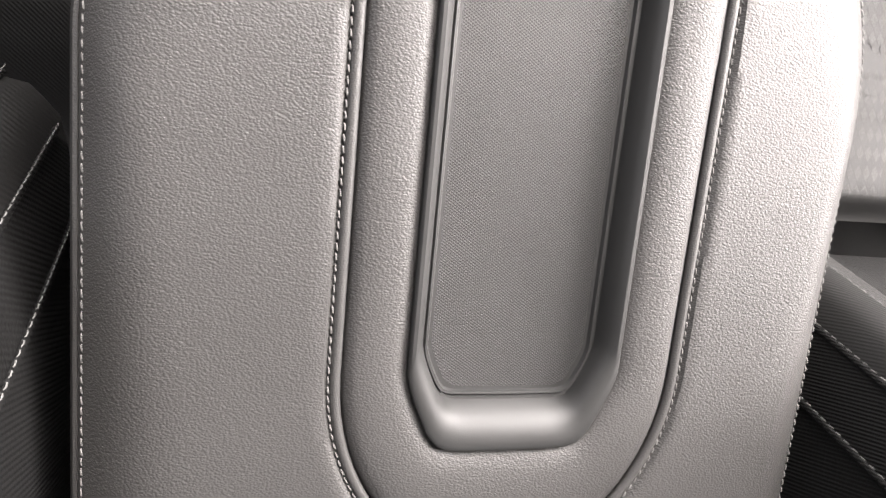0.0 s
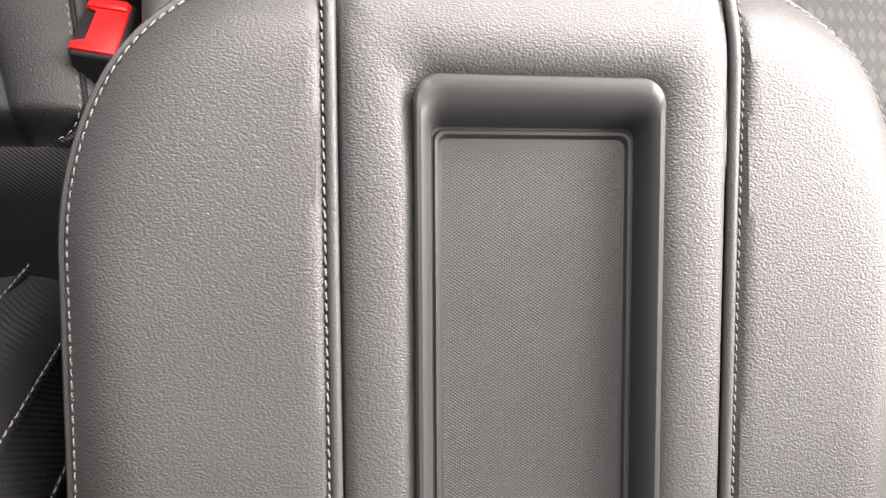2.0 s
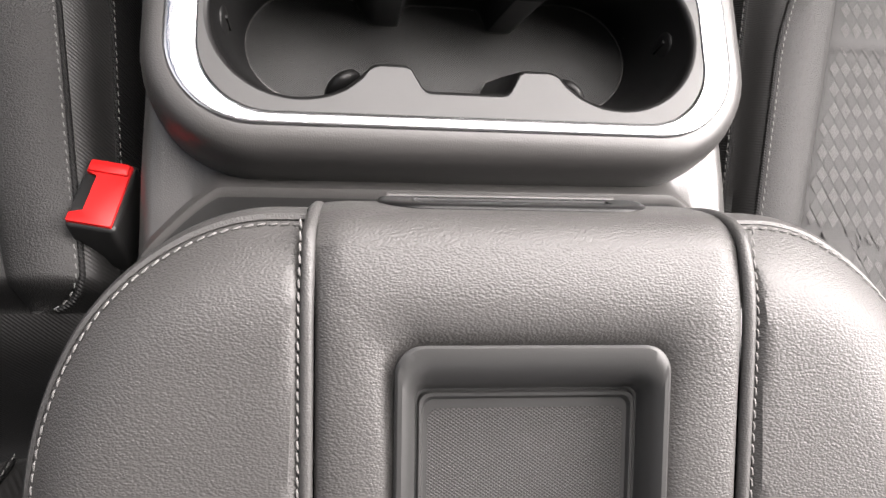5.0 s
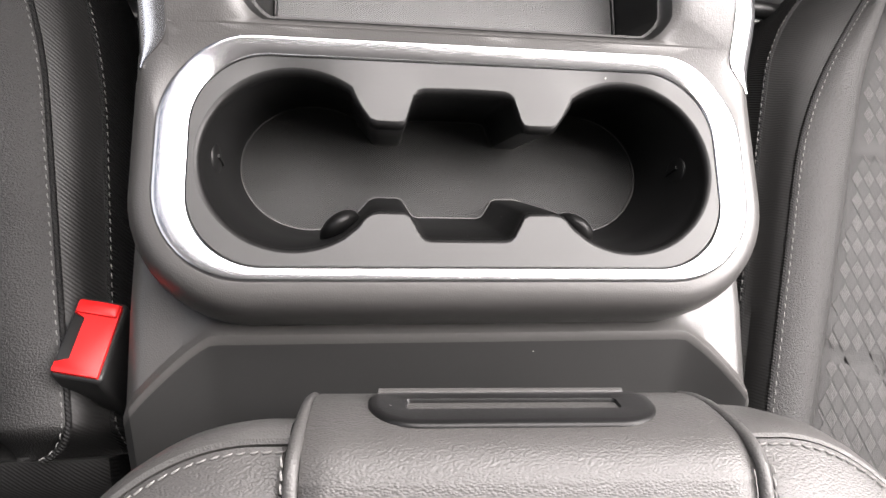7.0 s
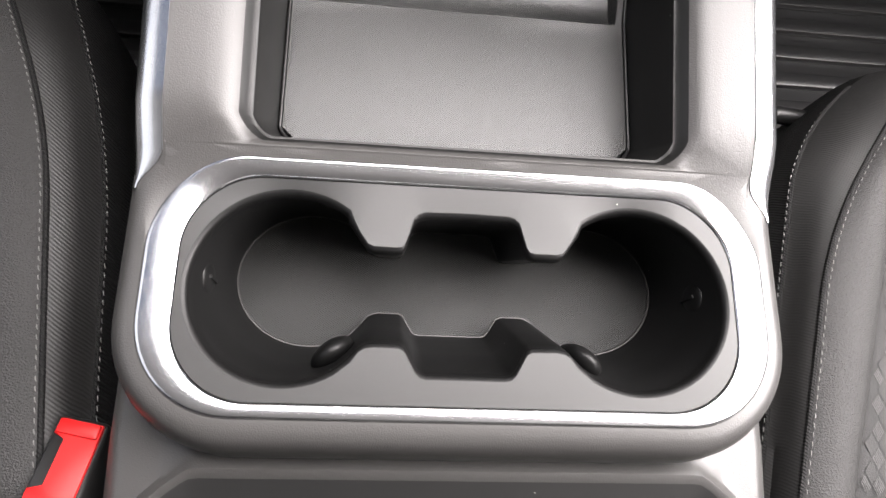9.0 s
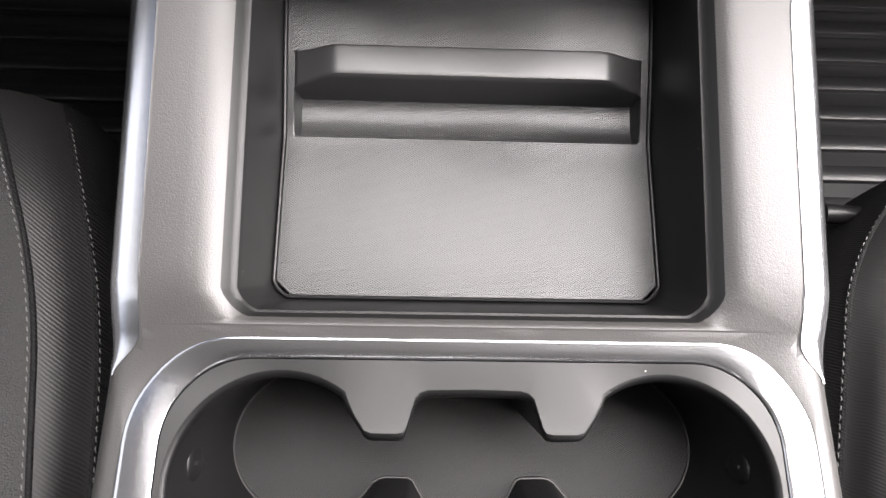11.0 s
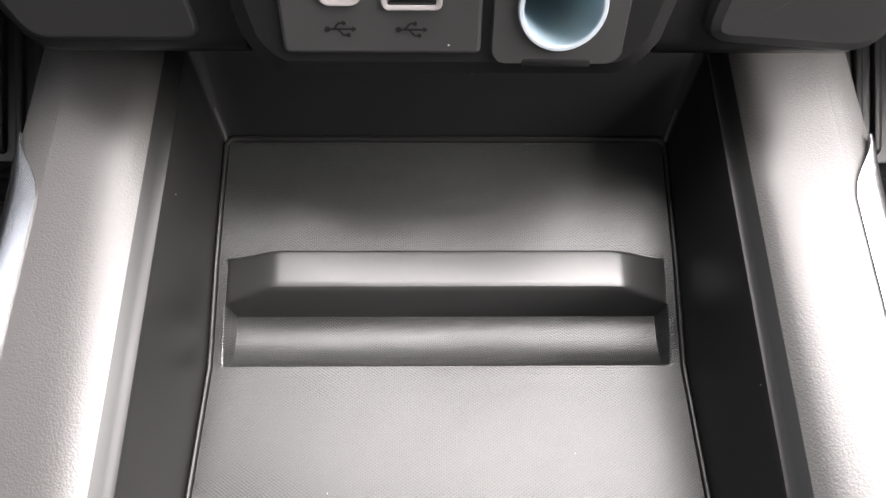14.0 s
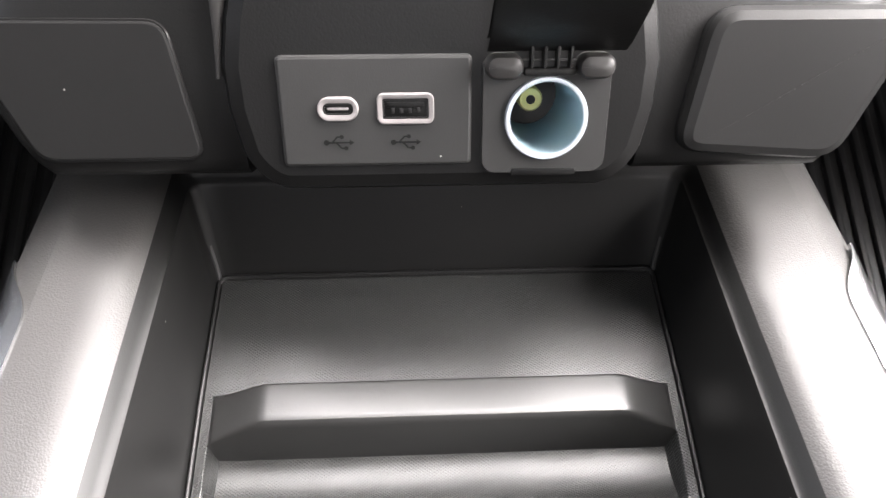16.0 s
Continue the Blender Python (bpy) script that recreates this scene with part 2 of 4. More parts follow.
def stitches(path, up, length=0.0030, gap=0.0020, r=0.00034):
    """Small rounded thread stitches laid along a path, slightly slanted and sunk at both ends."""
    bm = bmesh.new()
    p = np.array(path, float)
    d = np.r_[0, np.cumsum(np.linalg.norm(np.diff(p, axis=0), axis=1))]
    at = lambda q: Vector([np.interp(q, d, p[:, k]) for k in range(3)])
    s = 0.001
    rnd = random.Random(len(path))
    while s + length < d[-1]:
        a, b = at(s), at(s + length)
        side = (b - a).normalized().cross(Vector(up)).normalized()
        a, b = a + side * 0.00018, b - side * 0.00018
        c = (a + b) / 2 + Vector(up) * 0.0005
        loops = []
        for q, k in ((a - Vector(up) * 0.0002, 0.6), (a * 0.82 + b * 0.18 + Vector(up) * 0.0004, 0.95), (c, 1.0), (a * 0.18 + b * 0.82 + Vector(up) * 0.0004, 0.95), (b - Vector(up) * 0.0002, 0.6)):
            loops.append([tuple(q + r * k * (math.cos(2 * math.pi * j / 6) * side * 1.25 + math.sin(2 * math.pi * j / 6) * Vector(up))) for j in range(6)])
        loft(loops, True, True, True, bm)
        s += (length + gap) * rnd.uniform(0.97, 1.03)
    return bm


def smooth(a, b, v):
    t = min(1.0, max(0.0, (v - a) / (b - a)))
    return t * t * (3 - 2 * t)


# ---- cab shell ----
def wall_with_opening(name, axis, at, thick, lo, hi, zlo, zhi, olo, ohi, ozlo, ozhi, mat):
    """A wall across one axis with one opening through it."""
    bm = bmesh.new()
    for a0, a1, z0, z1 in ((lo, hi, zlo, ozlo), (lo, hi, ozhi, zhi), (lo, olo, ozlo, ozhi), (ohi, hi, ozlo, ozhi)):
        b = box(at - thick, at, a0, a1, z0, z1) if axis == "x" else box(a0, a1, at - thick, at, z0, z1)
        me = bpy.data.meshes.new("tmp")
        b.to_mesh(me)
        b.free()
        bm.from_mesh(me)
        bpy.data.meshes.remove(me)
    return tagged(part(name, bm, mat, flat=True), kind="structure")


FLOOR_Z = 0.10
tagged(part("floor", box(-1.0, 1.0, -1.3, 1.5, FLOOR_Z - 0.04, FLOOR_Z), CARPET, flat=True), "black carpeted cab floor", kind="structure")
tagged(part("ceiling", box(-1.0, 1.0, -1.3, 0.55, 1.38, 1.42), TRIM, flat=True), "light grey cloth headliner", kind="structure")
wall_with_opening("wall_left", "x", -0.95, 0.05, -1.3, 1.5, FLOOR_Z, 1.38, -0.1, 1.05, 0.78, 1.28, DOORTRIM)
wall_with_opening("wall_right", "x", 1.0, 0.05, -1.3, 1.5, FLOOR_Z, 1.38, -0.1, 1.05, 0.78, 1.28, DOORTRIM)
wall_with_opening("wall_back", "y", -1.25, 0.05, -0.95, 0.95, FLOOR_Z, 1.38, -0.7, 0.7, 0.85, 1.28, DOORTRIM)
tagged(part("firewall", box(-0.95, 0.95, 1.45, 1.5, FLOOR_Z, 0.85), DOORTRIM, flat=True), "dark plastic bulkhead beyond the footwell", kind="structure")

# ---- floor mats ----
def floor_mat(x0, x1, y0, y1, label):
    top = empty("floor_mat")
    part("mat_base", box(x0, x1, y0, 0.905, FLOOR_Z + 0.001, FLOOR_Z + 0.009, 0.003), RUBBER, top)

    def ramp(bm):
        """Lean a flat piece up the toe board."""
        for v in bm.verts:
            v.co.z += 0.62 * (v.co.y - 0.905)
        return bm

    part("toe_board", ramp(box(x0, x1, 0.905, y1 - 0.12, FLOOR_Z + 0.001, FLOOR_Z + 0.009, 0.003)), RUBBER, top)
    y = 0.5633
    while y < min(y1 - 0.02, 0.89):
        part("rib", box(x0 + 0.02, x1 - 0.02, y, y + 0.017, FLOOR_Z + 0.006, FLOOR_Z + 0.016, 0.004), RUBBER, top)
        y += 0.0322
    x = x0 + 0.02
    while x < x1 - 0.03:
        part("toe_rib", ramp(box(x, x + 0.008, 0.9125, y1 - 0.14, FLOOR_Z + 0.006, FLOOR_Z + 0.016, 0.003)), RUBBER, top)
        x += 0.0185
    return tagged(top, label, "floor mat", "ribbed floor mats")


floor_mat(0.20, 0.72, 0.55, 1.42, "black rubber floor mat with raised ribs on carpet")
floor_mat(-0.72, -0.20, 0.55, 1.42, "black rubber floor mat with raised ribs on carpet")

# ---- console body ----
def zt(y):
    """Height of the console's top along its length."""
    if y < 0.47:
        return 0.400
    if y < 0.505:
        f = (y - 0.47) / 0.035
        return 0.400 + 0.01395 * f * f * (1.6 - 0.6 * f)
    return 0.41395 + 0.19 * (y - 0.505)


console = empty("centre_console")
tagged(console, "dark grey grained plastic centre console with chrome trim between the seats", "console")

RING_OUT = (-0.1355, 0.1355, 0.379, 0.4885)
RING_IN = (-0.1215, 0.1215, 0.385, 0.4805)


def shoulder(off, drop):
    out = []
    for x, y in rr(-0.1355 - off, 0.1355 + off, 0.379 - off * 1.05, 0.4885 + off, (0.040 + off, 0.040 + off, max(0.006, 0.040 - 2.4 * off), max(0.006, 0.040 - 2.4 * off)), 12, 14):
        keep = 1 - smooth(0.462, 0.484, y)
        y2 = min(y, 0.4925)
        if y > 0.462:
            x = math.copysign(min(abs(x), 0.1505 - 0.0075 * smooth(0.462, 0.4915, y)), x)
            keep = max(keep, smooth(0.130, 0.139, abs(x)))
        out.append((x, y2, zt(y2) - drop * keep))
    return out


bm = loft([shoulder(o, d) for o, d in ((0.0, 0.0006), (0.0006, 0.0), (0.004, 0.0003), (0.0075, 0.0018), (0.0105, 0.0055), (0.0128, 0.0115), (0.0142, 0.019), (0.0150, 0.029), (0.0150, 0.040))])
bmesh.ops.remove_doubles(bm, verts=bm.verts, dist=3e-5)
part("cup_surround", bm, PLASTIC, console)

# lower body with the sloped ledge behind the cup holders
def base_loop(z, f, front):
    return [(x, y, z) for x, y in rr(-0.1535 + f, 0.1535 - f, front, 0.70, (0.012, 0.012, 0.004, 0.004), 6, 10)]


bm = loft([base_loop(FLOOR_Z, 0, 0.02), base_loop(0.33, 0, 0.02), base_loop(0.334, 0.002, 0.022)], cap1=True)
part("body", bm, PLASTIC, console)
prof = [(0.450, 0.366), (0.370, 0.3650), (0.364, 0.3668), (0.3605, 0.3690), (0.3585, 0.3700), (0.3565, 0.3695), (0.3543, 0.3680), (0.343, 0.3600), (0.322, 0.3450), (0.300, 0.331)]
loops = []
for x in np.linspace(-0.1535, 0.1535, 81):
    k = max(0.0, (abs(x) - 0.114) / 0.0355) ** 1.25
    edge = max(0.0, (abs(x) - 0.147) / 0.0065)
    loops.append([(x, (y if i else 0.372 + 0.078 * smooth(0.122, 0.132, abs(x))) - 0.031 * k * (1 if i > 1 else 0), z - (0.0070 * k if i > 1 else 0.002 * k) - 0.006 * edge ** 2) for i, (y, z) in enumerate(prof)])
part("rear_ledge", loft([lp[:7] for lp in loops], closed=False), PLASTIC, console)
part("rear_slope", loft([lp[6:] for lp in loops], closed=False), CUPPLATE, console, "smooth dark sloping panel behind the ledge")

# chrome ring round the cup holders, slightly crowned
def ring_loop(f, h):
    a = rr(RING_OUT[0], RING_OUT[1], RING_OUT[2], RING_OUT[3], 0.040, 12, 14)
    b = rr(RING_IN[0], RING_IN[1], RING_IN[2], RING_IN[3], 0.033, 12, 14)
    return [(p[0] * (1 - f) + q[0] * f, p[1] * (1 - f) + q[1] * f, zt(p[1] * (1 - f) + q[1] * f) + h) for p, q in zip(a, b)]


bm = loft([ring_loop(f, w) for f, w in ((0.0, -0.003), (0.01, 0.0002), (0.03, 0.0008), (0.08, 0.0011), (0.14, 0.0012), (0.5, 0.0014), (0.88, 0.0012), (0.96, 0.0008), (0.99, 0.0002), (1.0, -0.003))])
part("chrome_ring", bm, CHROME, console, "polished satin chrome ring round the cup holders")

# cup insert: one flat plate with the double cup opening
def cup_half():
    c, r = (0.0765, 0.4335), 0.0402
    arc = lambda a0, a1, n: [(c[0] + r * math.cos(radians(a0 + (a1 - a0) * i / n)), c[1] + r * math.sin(radians(a0 + (a1 - a0) * i / n))) for i in range(n + 1)]
    up = [(0.0, 0.4668), (0.0185, 0.4664), (0.0215, 0.4655), (0.0237, 0.4635), (0.0270, 0.4520), (0.0282, 0.4502), (0.0305, 0.4496), (0.0405, 0.4497), (0.0432, 0.4507), (0.0470, 0.4560), (0.0515, 0.4622)]
    low = [(0.0560, 0.3990), (0.0500, 0.4040), (0.0450, 0.4092), (0.0425, 0.4106), (0.0395, 0.4112), (0.0285, 0.4110), (0.0262, 0.4098), (0.0215, 0.4012), (0.0195, 0.3992), (0.0170, 0.3985), (0.0, 0.3985)]
    return up + arc(126, -114, 44) + low


half = cup_half()
CUP = half + [(-x, y) for x, y in reversed(half[1:-1])]


def cup_loop(f, z, grow=0.0):
    out = []
    for x, y in CUP:
        nx, ny = x * (1 - 0.06 * f), 0.4335 + 0.0175 * f + (y - 0.4335) * (1 - 0.14 * f)
        if y < 0.42:
            ny += 0.003 * f * (1 - smooth(0.044, 0.058, abs(x)))
        if grow:
            cx = math.copysign(0.0765, x) if abs(x) > 0.047 else x
            d = Vector((x - cx, y - 0.4335))
            d = d.normalized() if d.length > 1e-6 else Vector((0, 0))
            nx, ny = nx + d.x * grow, ny + d.y * grow
        out.append((nx, ny, z))
    return out


insert = part("cup_insert", loft([cup_loop(0.0, 0.4003, 0.0026), cup_loop(0.0, 0.4000, 0.0016), cup_loop(0.0, 0.3992, 0.0007), cup_loop(0.0, 0.3978, 0.0001), cup_loop(0.0, 0.3955), cup_loop(0.08, 0.393), cup_loop(0.5, 0.367), cup_loop(0.93, 0.339), cup_loop(0.99, 0.3357), cup_loop(1.02, 0.335)]), DEEP, console, "deep black double cup holder well")
bm = bmesh.new()
e0 = [bm.verts.new((x, y, zt(y) + 0.0003)) for x, y in rr(RING_IN[0] + 0.0002, RING_IN[1] - 0.0002, RING_IN[2] + 0.0002, RING_IN[3] - 0.0002, 0.033, 12, 14)]
e1 = [bm.verts.new(p) for p in cup_loop(0.0, 0.4003, 0.0026)]
edges = [bm.edges.new((v[i], v[(i + 1) % len(v)])) for v in (e0, e1) for i in range(len(v))]
bmesh.ops.triangle_fill(bm, edges=edges, use_beauty=True)
part("cup_plate", bm, CUPPLATE, insert, "smooth dark grey plate", smooth_angle=60)
bm = bmesh.new()
bmesh.ops.triangle_fill(bm, edges=[(lambda vs, i: bm.edges.new((vs[i], vs[(i + 1) % len(vs)])))(vs, i) for vs in [[bm.verts.new(p) for p in cup_loop(1.02, 0.3352)]] for i in range(len(vs))], use_beauty=True)
part("cup_floor", bm, CUPMAT, insert, "ribbed rubber cup floor", flat=True)
part("floor_rim", tube([(x, y, z) for x, y, z in cup_loop(0.985, 0.3362)], 0.0006, 6, True), GREYSATIN, insert)
for sx in (-1, 1):
    bm = bmesh.new()
    bmesh.ops.create_uvsphere(bm, u_segments=20, v_segments=12, radius=1.0)
    for v in bm.verts:
        v.co = Vector((sx * 0.1150 + v.co.x * 0.0024, 0.4405 + v.co.y * 0.0085, 0.3745 + v.co.z * 0.010))
    tab = part("cup_tab", bm, DEEP, insert, "rounded grip tab with a slit")
    part("slit", box(sx * 0.1150 - 0.003, sx * 0.1150 + 0.003, 0.4397, 0.4413, 0.368, 0.380), DEEP, tab)

# soft rubber grip flaps low in the near corner of each cup
for sx in (-1, 1):
    bm = bmesh.new()
    bmesh.ops.create_uvsphere(bm, u_segments=24, v_segments=14, radius=1.0)
    turn = Matrix.Rotation(radians(38) * -sx, 3, "Z")
    for v in bm.verts:
        v.co = turn @ Vector((v.co.x * 0.0110, v.co.y * 0.0062, v.co.z * 0.016)) + Vector((sx * 0.0570, 0.4082, 0.3735))
    part("grip_flap", bm, DEEP, insert, "soft black rubber grip flap")

# ---- tray section ----
def tray_loop(hx, y0, y1, ch, w):
    return [(x, y, zt(y) + w) for x, y in rr(-hx, hx, y0, y1, (ch, ch, 0.004, 0.004), 6, 24, True)]


def zf(y):
    """Height of the tray's floor."""
    if y < 0.5945:
        return 0.3652 + 0.058 * (y - 0.515)
    if y < 0.633:
        return 0.3698 + (y - 0.5945) / 0.0385 * 0.0142
    return 0.3840 + 0.30 * (y - 0.633)


loops = [tray_loop(0.1315, 0.4925, 0.70, 0.0003, 0.0), tray_loop(0.1165, 0.4932, 0.699, 0.008, 0.0002), tray_loop(0.1105, 0.4938, 0.698, 0.011, -0.0002), tray_loop(0.1072, 0.4946, 0.698, 0.0112, -0.0010), tray_loop(0.1044, 0.4956, 0.6975, 0.011, -0.0026), tray_loop(0.1018, 0.4968, 0.697, 0.0105, -0.0048), tray_loop(0.0992, 0.4982, 0.696, 0.0094, -0.0072), tray_loop(0.0978, 0.4992, 0.695, 0.0088, -0.0090), tray_loop(0.0965, 0.5002, 0.694, 0.0083, -0.0095), tray_loop(0.0956, 0.5010, 0.693, 0.0082, -0.0115)]
floor_loop = [(x, y, zf(y)) for x, y in rr(-0.0918, 0.0918, 0.5132, 0.6838, (0.0078, 0.0078, 0.003, 0.003), 6, 24, True)]
bead = [(x, y, zf(y) + 0.0013) for x, y in rr(-0.0908, 0.0908, 0.5142, 0.6828, (0.0076, 0.0076, 0.003, 0.003), 6, 24, True)]
gap = [(x, y, zf(y) - 0.0006) for x, y in rr(-0.0900, 0.0900, 0.5150, 0.6820, (0.0074, 0.0074, 0.003, 0.003), 6, 24, True)]
part("tray_rail", loft(loops[:6]), PLASTIC, console, "grained dark grey rail round the open tray")
part("tray_well", loft(loops[5:] + [floor_loop, bead, gap]), WELL, console, "smooth black open storage well")

for sx in (-1, 1):
    path = [(sx * 0.0912, 0.6822, 0.3995), (sx * 0.0916, 0.6836, 0.4030), (sx * 0.0934, 0.6876, 0.4180), (sx * 0.0948, 0.6908, 0.4320)]
    part("corner_bead", tube(path, 0.0011, 8), DIVIDER, console)
part("floor_bead", tube([(x, y, zf(y) + 0.0012) for x, y in rr(-0.0908, 0.0908, 0.5142, 0.6828, (0.0076, 0.0076, 0.003, 0.003), 6, 24, True)], 0.0008, 8, True), SATIN, console)

# rubber liner with the upright divider and its slot
liner = empty("tray_liner")
liner.parent = console
bm = bmesh.new()
xs = [-0.0897, -0.0866, 0.0, 0.0866, 0.0897]
near = [(x, y) for x, y in ((-0.0897, 0.5222), (-0.0826, 0.5154), (0.0826, 0.5154), (0.0897, 0.5222))]
ys = [0.5222] + list(np.linspace(0.53, 0.5945, 8)) + list(np.linspace(0.6040, 0.634, 4)) + list(np.linspace(0.64, 0.6815, 6))
grid = [[bm.verts.new((x, y, zf(y) + 0.0004)) for x in xs] for y in ys]
for j in range(len(ys) - 1):
    for i in range(4):
        if i in (1, 2) and 0.594 < ys[j] < 0.6335:
            continue
        bm.faces.new((grid[j][i], grid[j][i + 1], grid[j + 1][i + 1], grid[j + 1][i]))
a, b = bm.verts.new((-0.0826, 0.5154, zf(0.5154) + 0.0004)), bm.verts.new((0.0826, 0.5154, zf(0.5154) + 0.0004))
bm.faces.new((a, b, grid[0][4], grid[0][3], grid[0][2], grid[0][1], grid[0][0]))
part("liner_sheet", bm, MAT, liner, "black rubber liner with a fine diamond texture")
slot_prof = [(0.5938, 0.3702), (0.5948, 0.3698), (0.5956, 0.3684), (0.5966, 0.3668), (0.5990, 0.3658), (0.6035, 0.3653), (0.6080, 0.3656), (0.6125, 0.3666), (0.6160, 0.3680), (0.6172, 0.3688)]
wall_prof = [(0.6164, 0.3660), (0.6167, 0.3880), (0.6171, 0.3902), (0.6179, 0.3914), (0.6190, 0.3919), (0.6200, 0.3921), (0.6302, 0.3940), (0.6313, 0.39405), (0.6323, 0.3935), (0.6330, 0.3918), (0.6335, 0.3820)]
slot_rows, wall_rows = [], []
for x in (-0.0866, -0.0863, -0.0858, -0.0852, -0.0840, -0.0750, -0.0710, -0.0685, -0.0672, -0.0655, -0.0630, -0.03, 0.0, 0.03, 0.0630, 0.0655, 0.0672, 0.0685, 0.0710, 0.0750, 0.0840, 0.0852, 0.0858, 0.0863, 0.0866):
    a = abs(x)
    end = smooth(0.0838, 0.0866, a)
    bev = 0.88 * (max(0.0, a - 0.0665) / 0.0187 if a > 0.0690 else 0.067 * smooth(0.0630, 0.0690, a) ** 2 / 0.5) + 0.12 * smooth(0.0852, 0.0866, a)
    slot_rows.append([(x, y, z + (zf(y) + 0.0004 - z) * end) for y, z in slot_prof])
    wall_rows.append([(x, y, z - max(0.0, z - zf(y) - 0.0004) * min(1.0, bev) + max(0.0, zf(y) + 0.0004 - z) * smooth(0.0852, 0.0866, a)) for y, z in wall_prof])
part("slot", loft(slot_rows, closed=False), MAT, liner, "shallow textured slot")
part("divider", loft(wall_rows, closed=False), DIVIDER, liner, "upright smooth rubber divider behind a slot", smooth_angle=30)

# chrome side strips and outer sides
for sx in (-1, 1):
    rows = []
    for y in list(np.linspace(0.4735, 0.49, 10)) + list(np.linspace(0.50, 0.62, 16)) + list(np.linspace(0.625, 0.650, 14)):
        k0 = 1 - smooth(0.4735, 0.492, y)
        k1 = smooth(0.622, 0.650, y) ** 1.4
        xi = 0.1318 + 0.0112 * max(k0 ** 1.5, k1)
        row = []
        for f, h in ((0, -0.0022), (0.03, -0.0004), (0.3, -0.0004), (0.6, -0.0007), (0.88, -0.0016), (0.97, -0.0030), (1.0, -0.0052), (1.0, -0.0100)):
            x = xi + (0.1448 - xi) * f
            h2 = h - (x - 0.1318) * 0.13
            row.append((sx * x, y, zt(y) + h2 + 0.0010))
        rows.append(row)
    part("chrome_strip", loft(rows, closed=False), CHROME, console, "polished chrome strip along the tray rail")
    rows = []
    for y in list(np.linspace(0.440, 0.49, 14)) + list(np.linspace(0.495, 0.70, 26)):
        z = zt(y) - 0.004 * (1 - smooth(0.466, 0.484, y))
        swell = 0.0052 * (1 - smooth(0.462, 0.480, y)) + 0.003 * smooth(0.622, 0.648, y)
        rows.append([(sx * x + sx * swell * f, y, z - d) for x, d, f in ((0.1315, 0.0, 0.0), (0.1335, 0.0004, 0.15), (0.1385, 0.0018, 0.5), (0.1425, 0.0050, 0.85), (0.1440, 0.011, 1.0), (0.1440, 0.03, 1.0))] + [(sx * 0.1440, y, FLOOR_Z)])
    part("side_panel", loft(rows, closed=False), PLASTIC, console)
part("end_wall", box(-0.1455, 0.1455, 0.7005, 0.712, FLOOR_Z, 0.4535), WELL, console)

# ---- armrest ----
armrest = empty("armrest")
tagged(armrest, "black grained leatherette folding armrest with white stitching and a phone recess", "armrest")
# the hinged lid sits slightly askew on the console
armrest.matrix_world = pose(0.02573, 0.0004, -0.00475, 0, -3.42, -1.09)


def arm(x, y, w):
    return (x - 0.0015, y, 0.493 + 0.25 * (y - 0.28) + w)


UP = Vector((0, -0.2425, 0.970))


def seam_half(inset=0.0):
    hx, yf = 0.067 - inset, 0.3060
    side = resample([(hx, yf), (hx, 0.115)], 26)
    low = [(hx * math.cos(a), 0.115 - (0.077 - inset) * math.sin(a)) for a in np.linspace(0, math.pi / 2, 18)]
    front = resample([(0.0, yf), (hx, yf)], 36)
    return front[:-1] + side[:-1] + low


def recess_half(e=0.0, ef=None, er=None):
    """Half of the recess outline, drawn in by e at its sides, ef at its front and er at its rear."""
    ef, er = (e if ef is None else ef), (e if er is None else er)
    hx, yf, yb, r = 0.0425 - e, 0.2757 - ef, 0.0855 + er, 0.0085 - 0.0052 * smooth(0.0028, 0.0068, e)
    front = [(0.0, yf)] + [(hx - r + r * math.sin(a), yf - r + r * math.cos(a)) for a in np.linspace(0, math.pi / 2, 17)]
    k = 1.0 - 0.42 * smooth(0.004, 0.008, e)
    side = [(hx, yf - r), (hx, yb + 0.031 * k)]
    low = [(hx, yb + 0.031 * k), (hx - 0.0012 * k, yb + 0.0255 * k), (hx - 0.0040 * k, yb + 0.0185 * k), (hx - 0.0095 * k, yb + 0.0072 * k), (hx - 0.0135 * k, yb + 0.0024 * k), (hx - 0.0195 * k, yb + 0.0003), (0.0, yb)]
    return resample(front, 36)[:-1] + resample(side, 26)[:-1] + resample(low, 18)


def whole(h):
    return h + [(-x, y) for x, y in reversed(h[1:-1])]


def between(a, b, f):
    return [(p[0] * (1 - f) + q[0] * f, p[1] * (1 - f) + q[1] * f) for p, q in zip(a, b)]


def droop(y):
    """How far the armrest's top falls towards its front roll."""
    return 0.0050 * max(0.0, (y - 0.278) / 0.028) ** 2.2


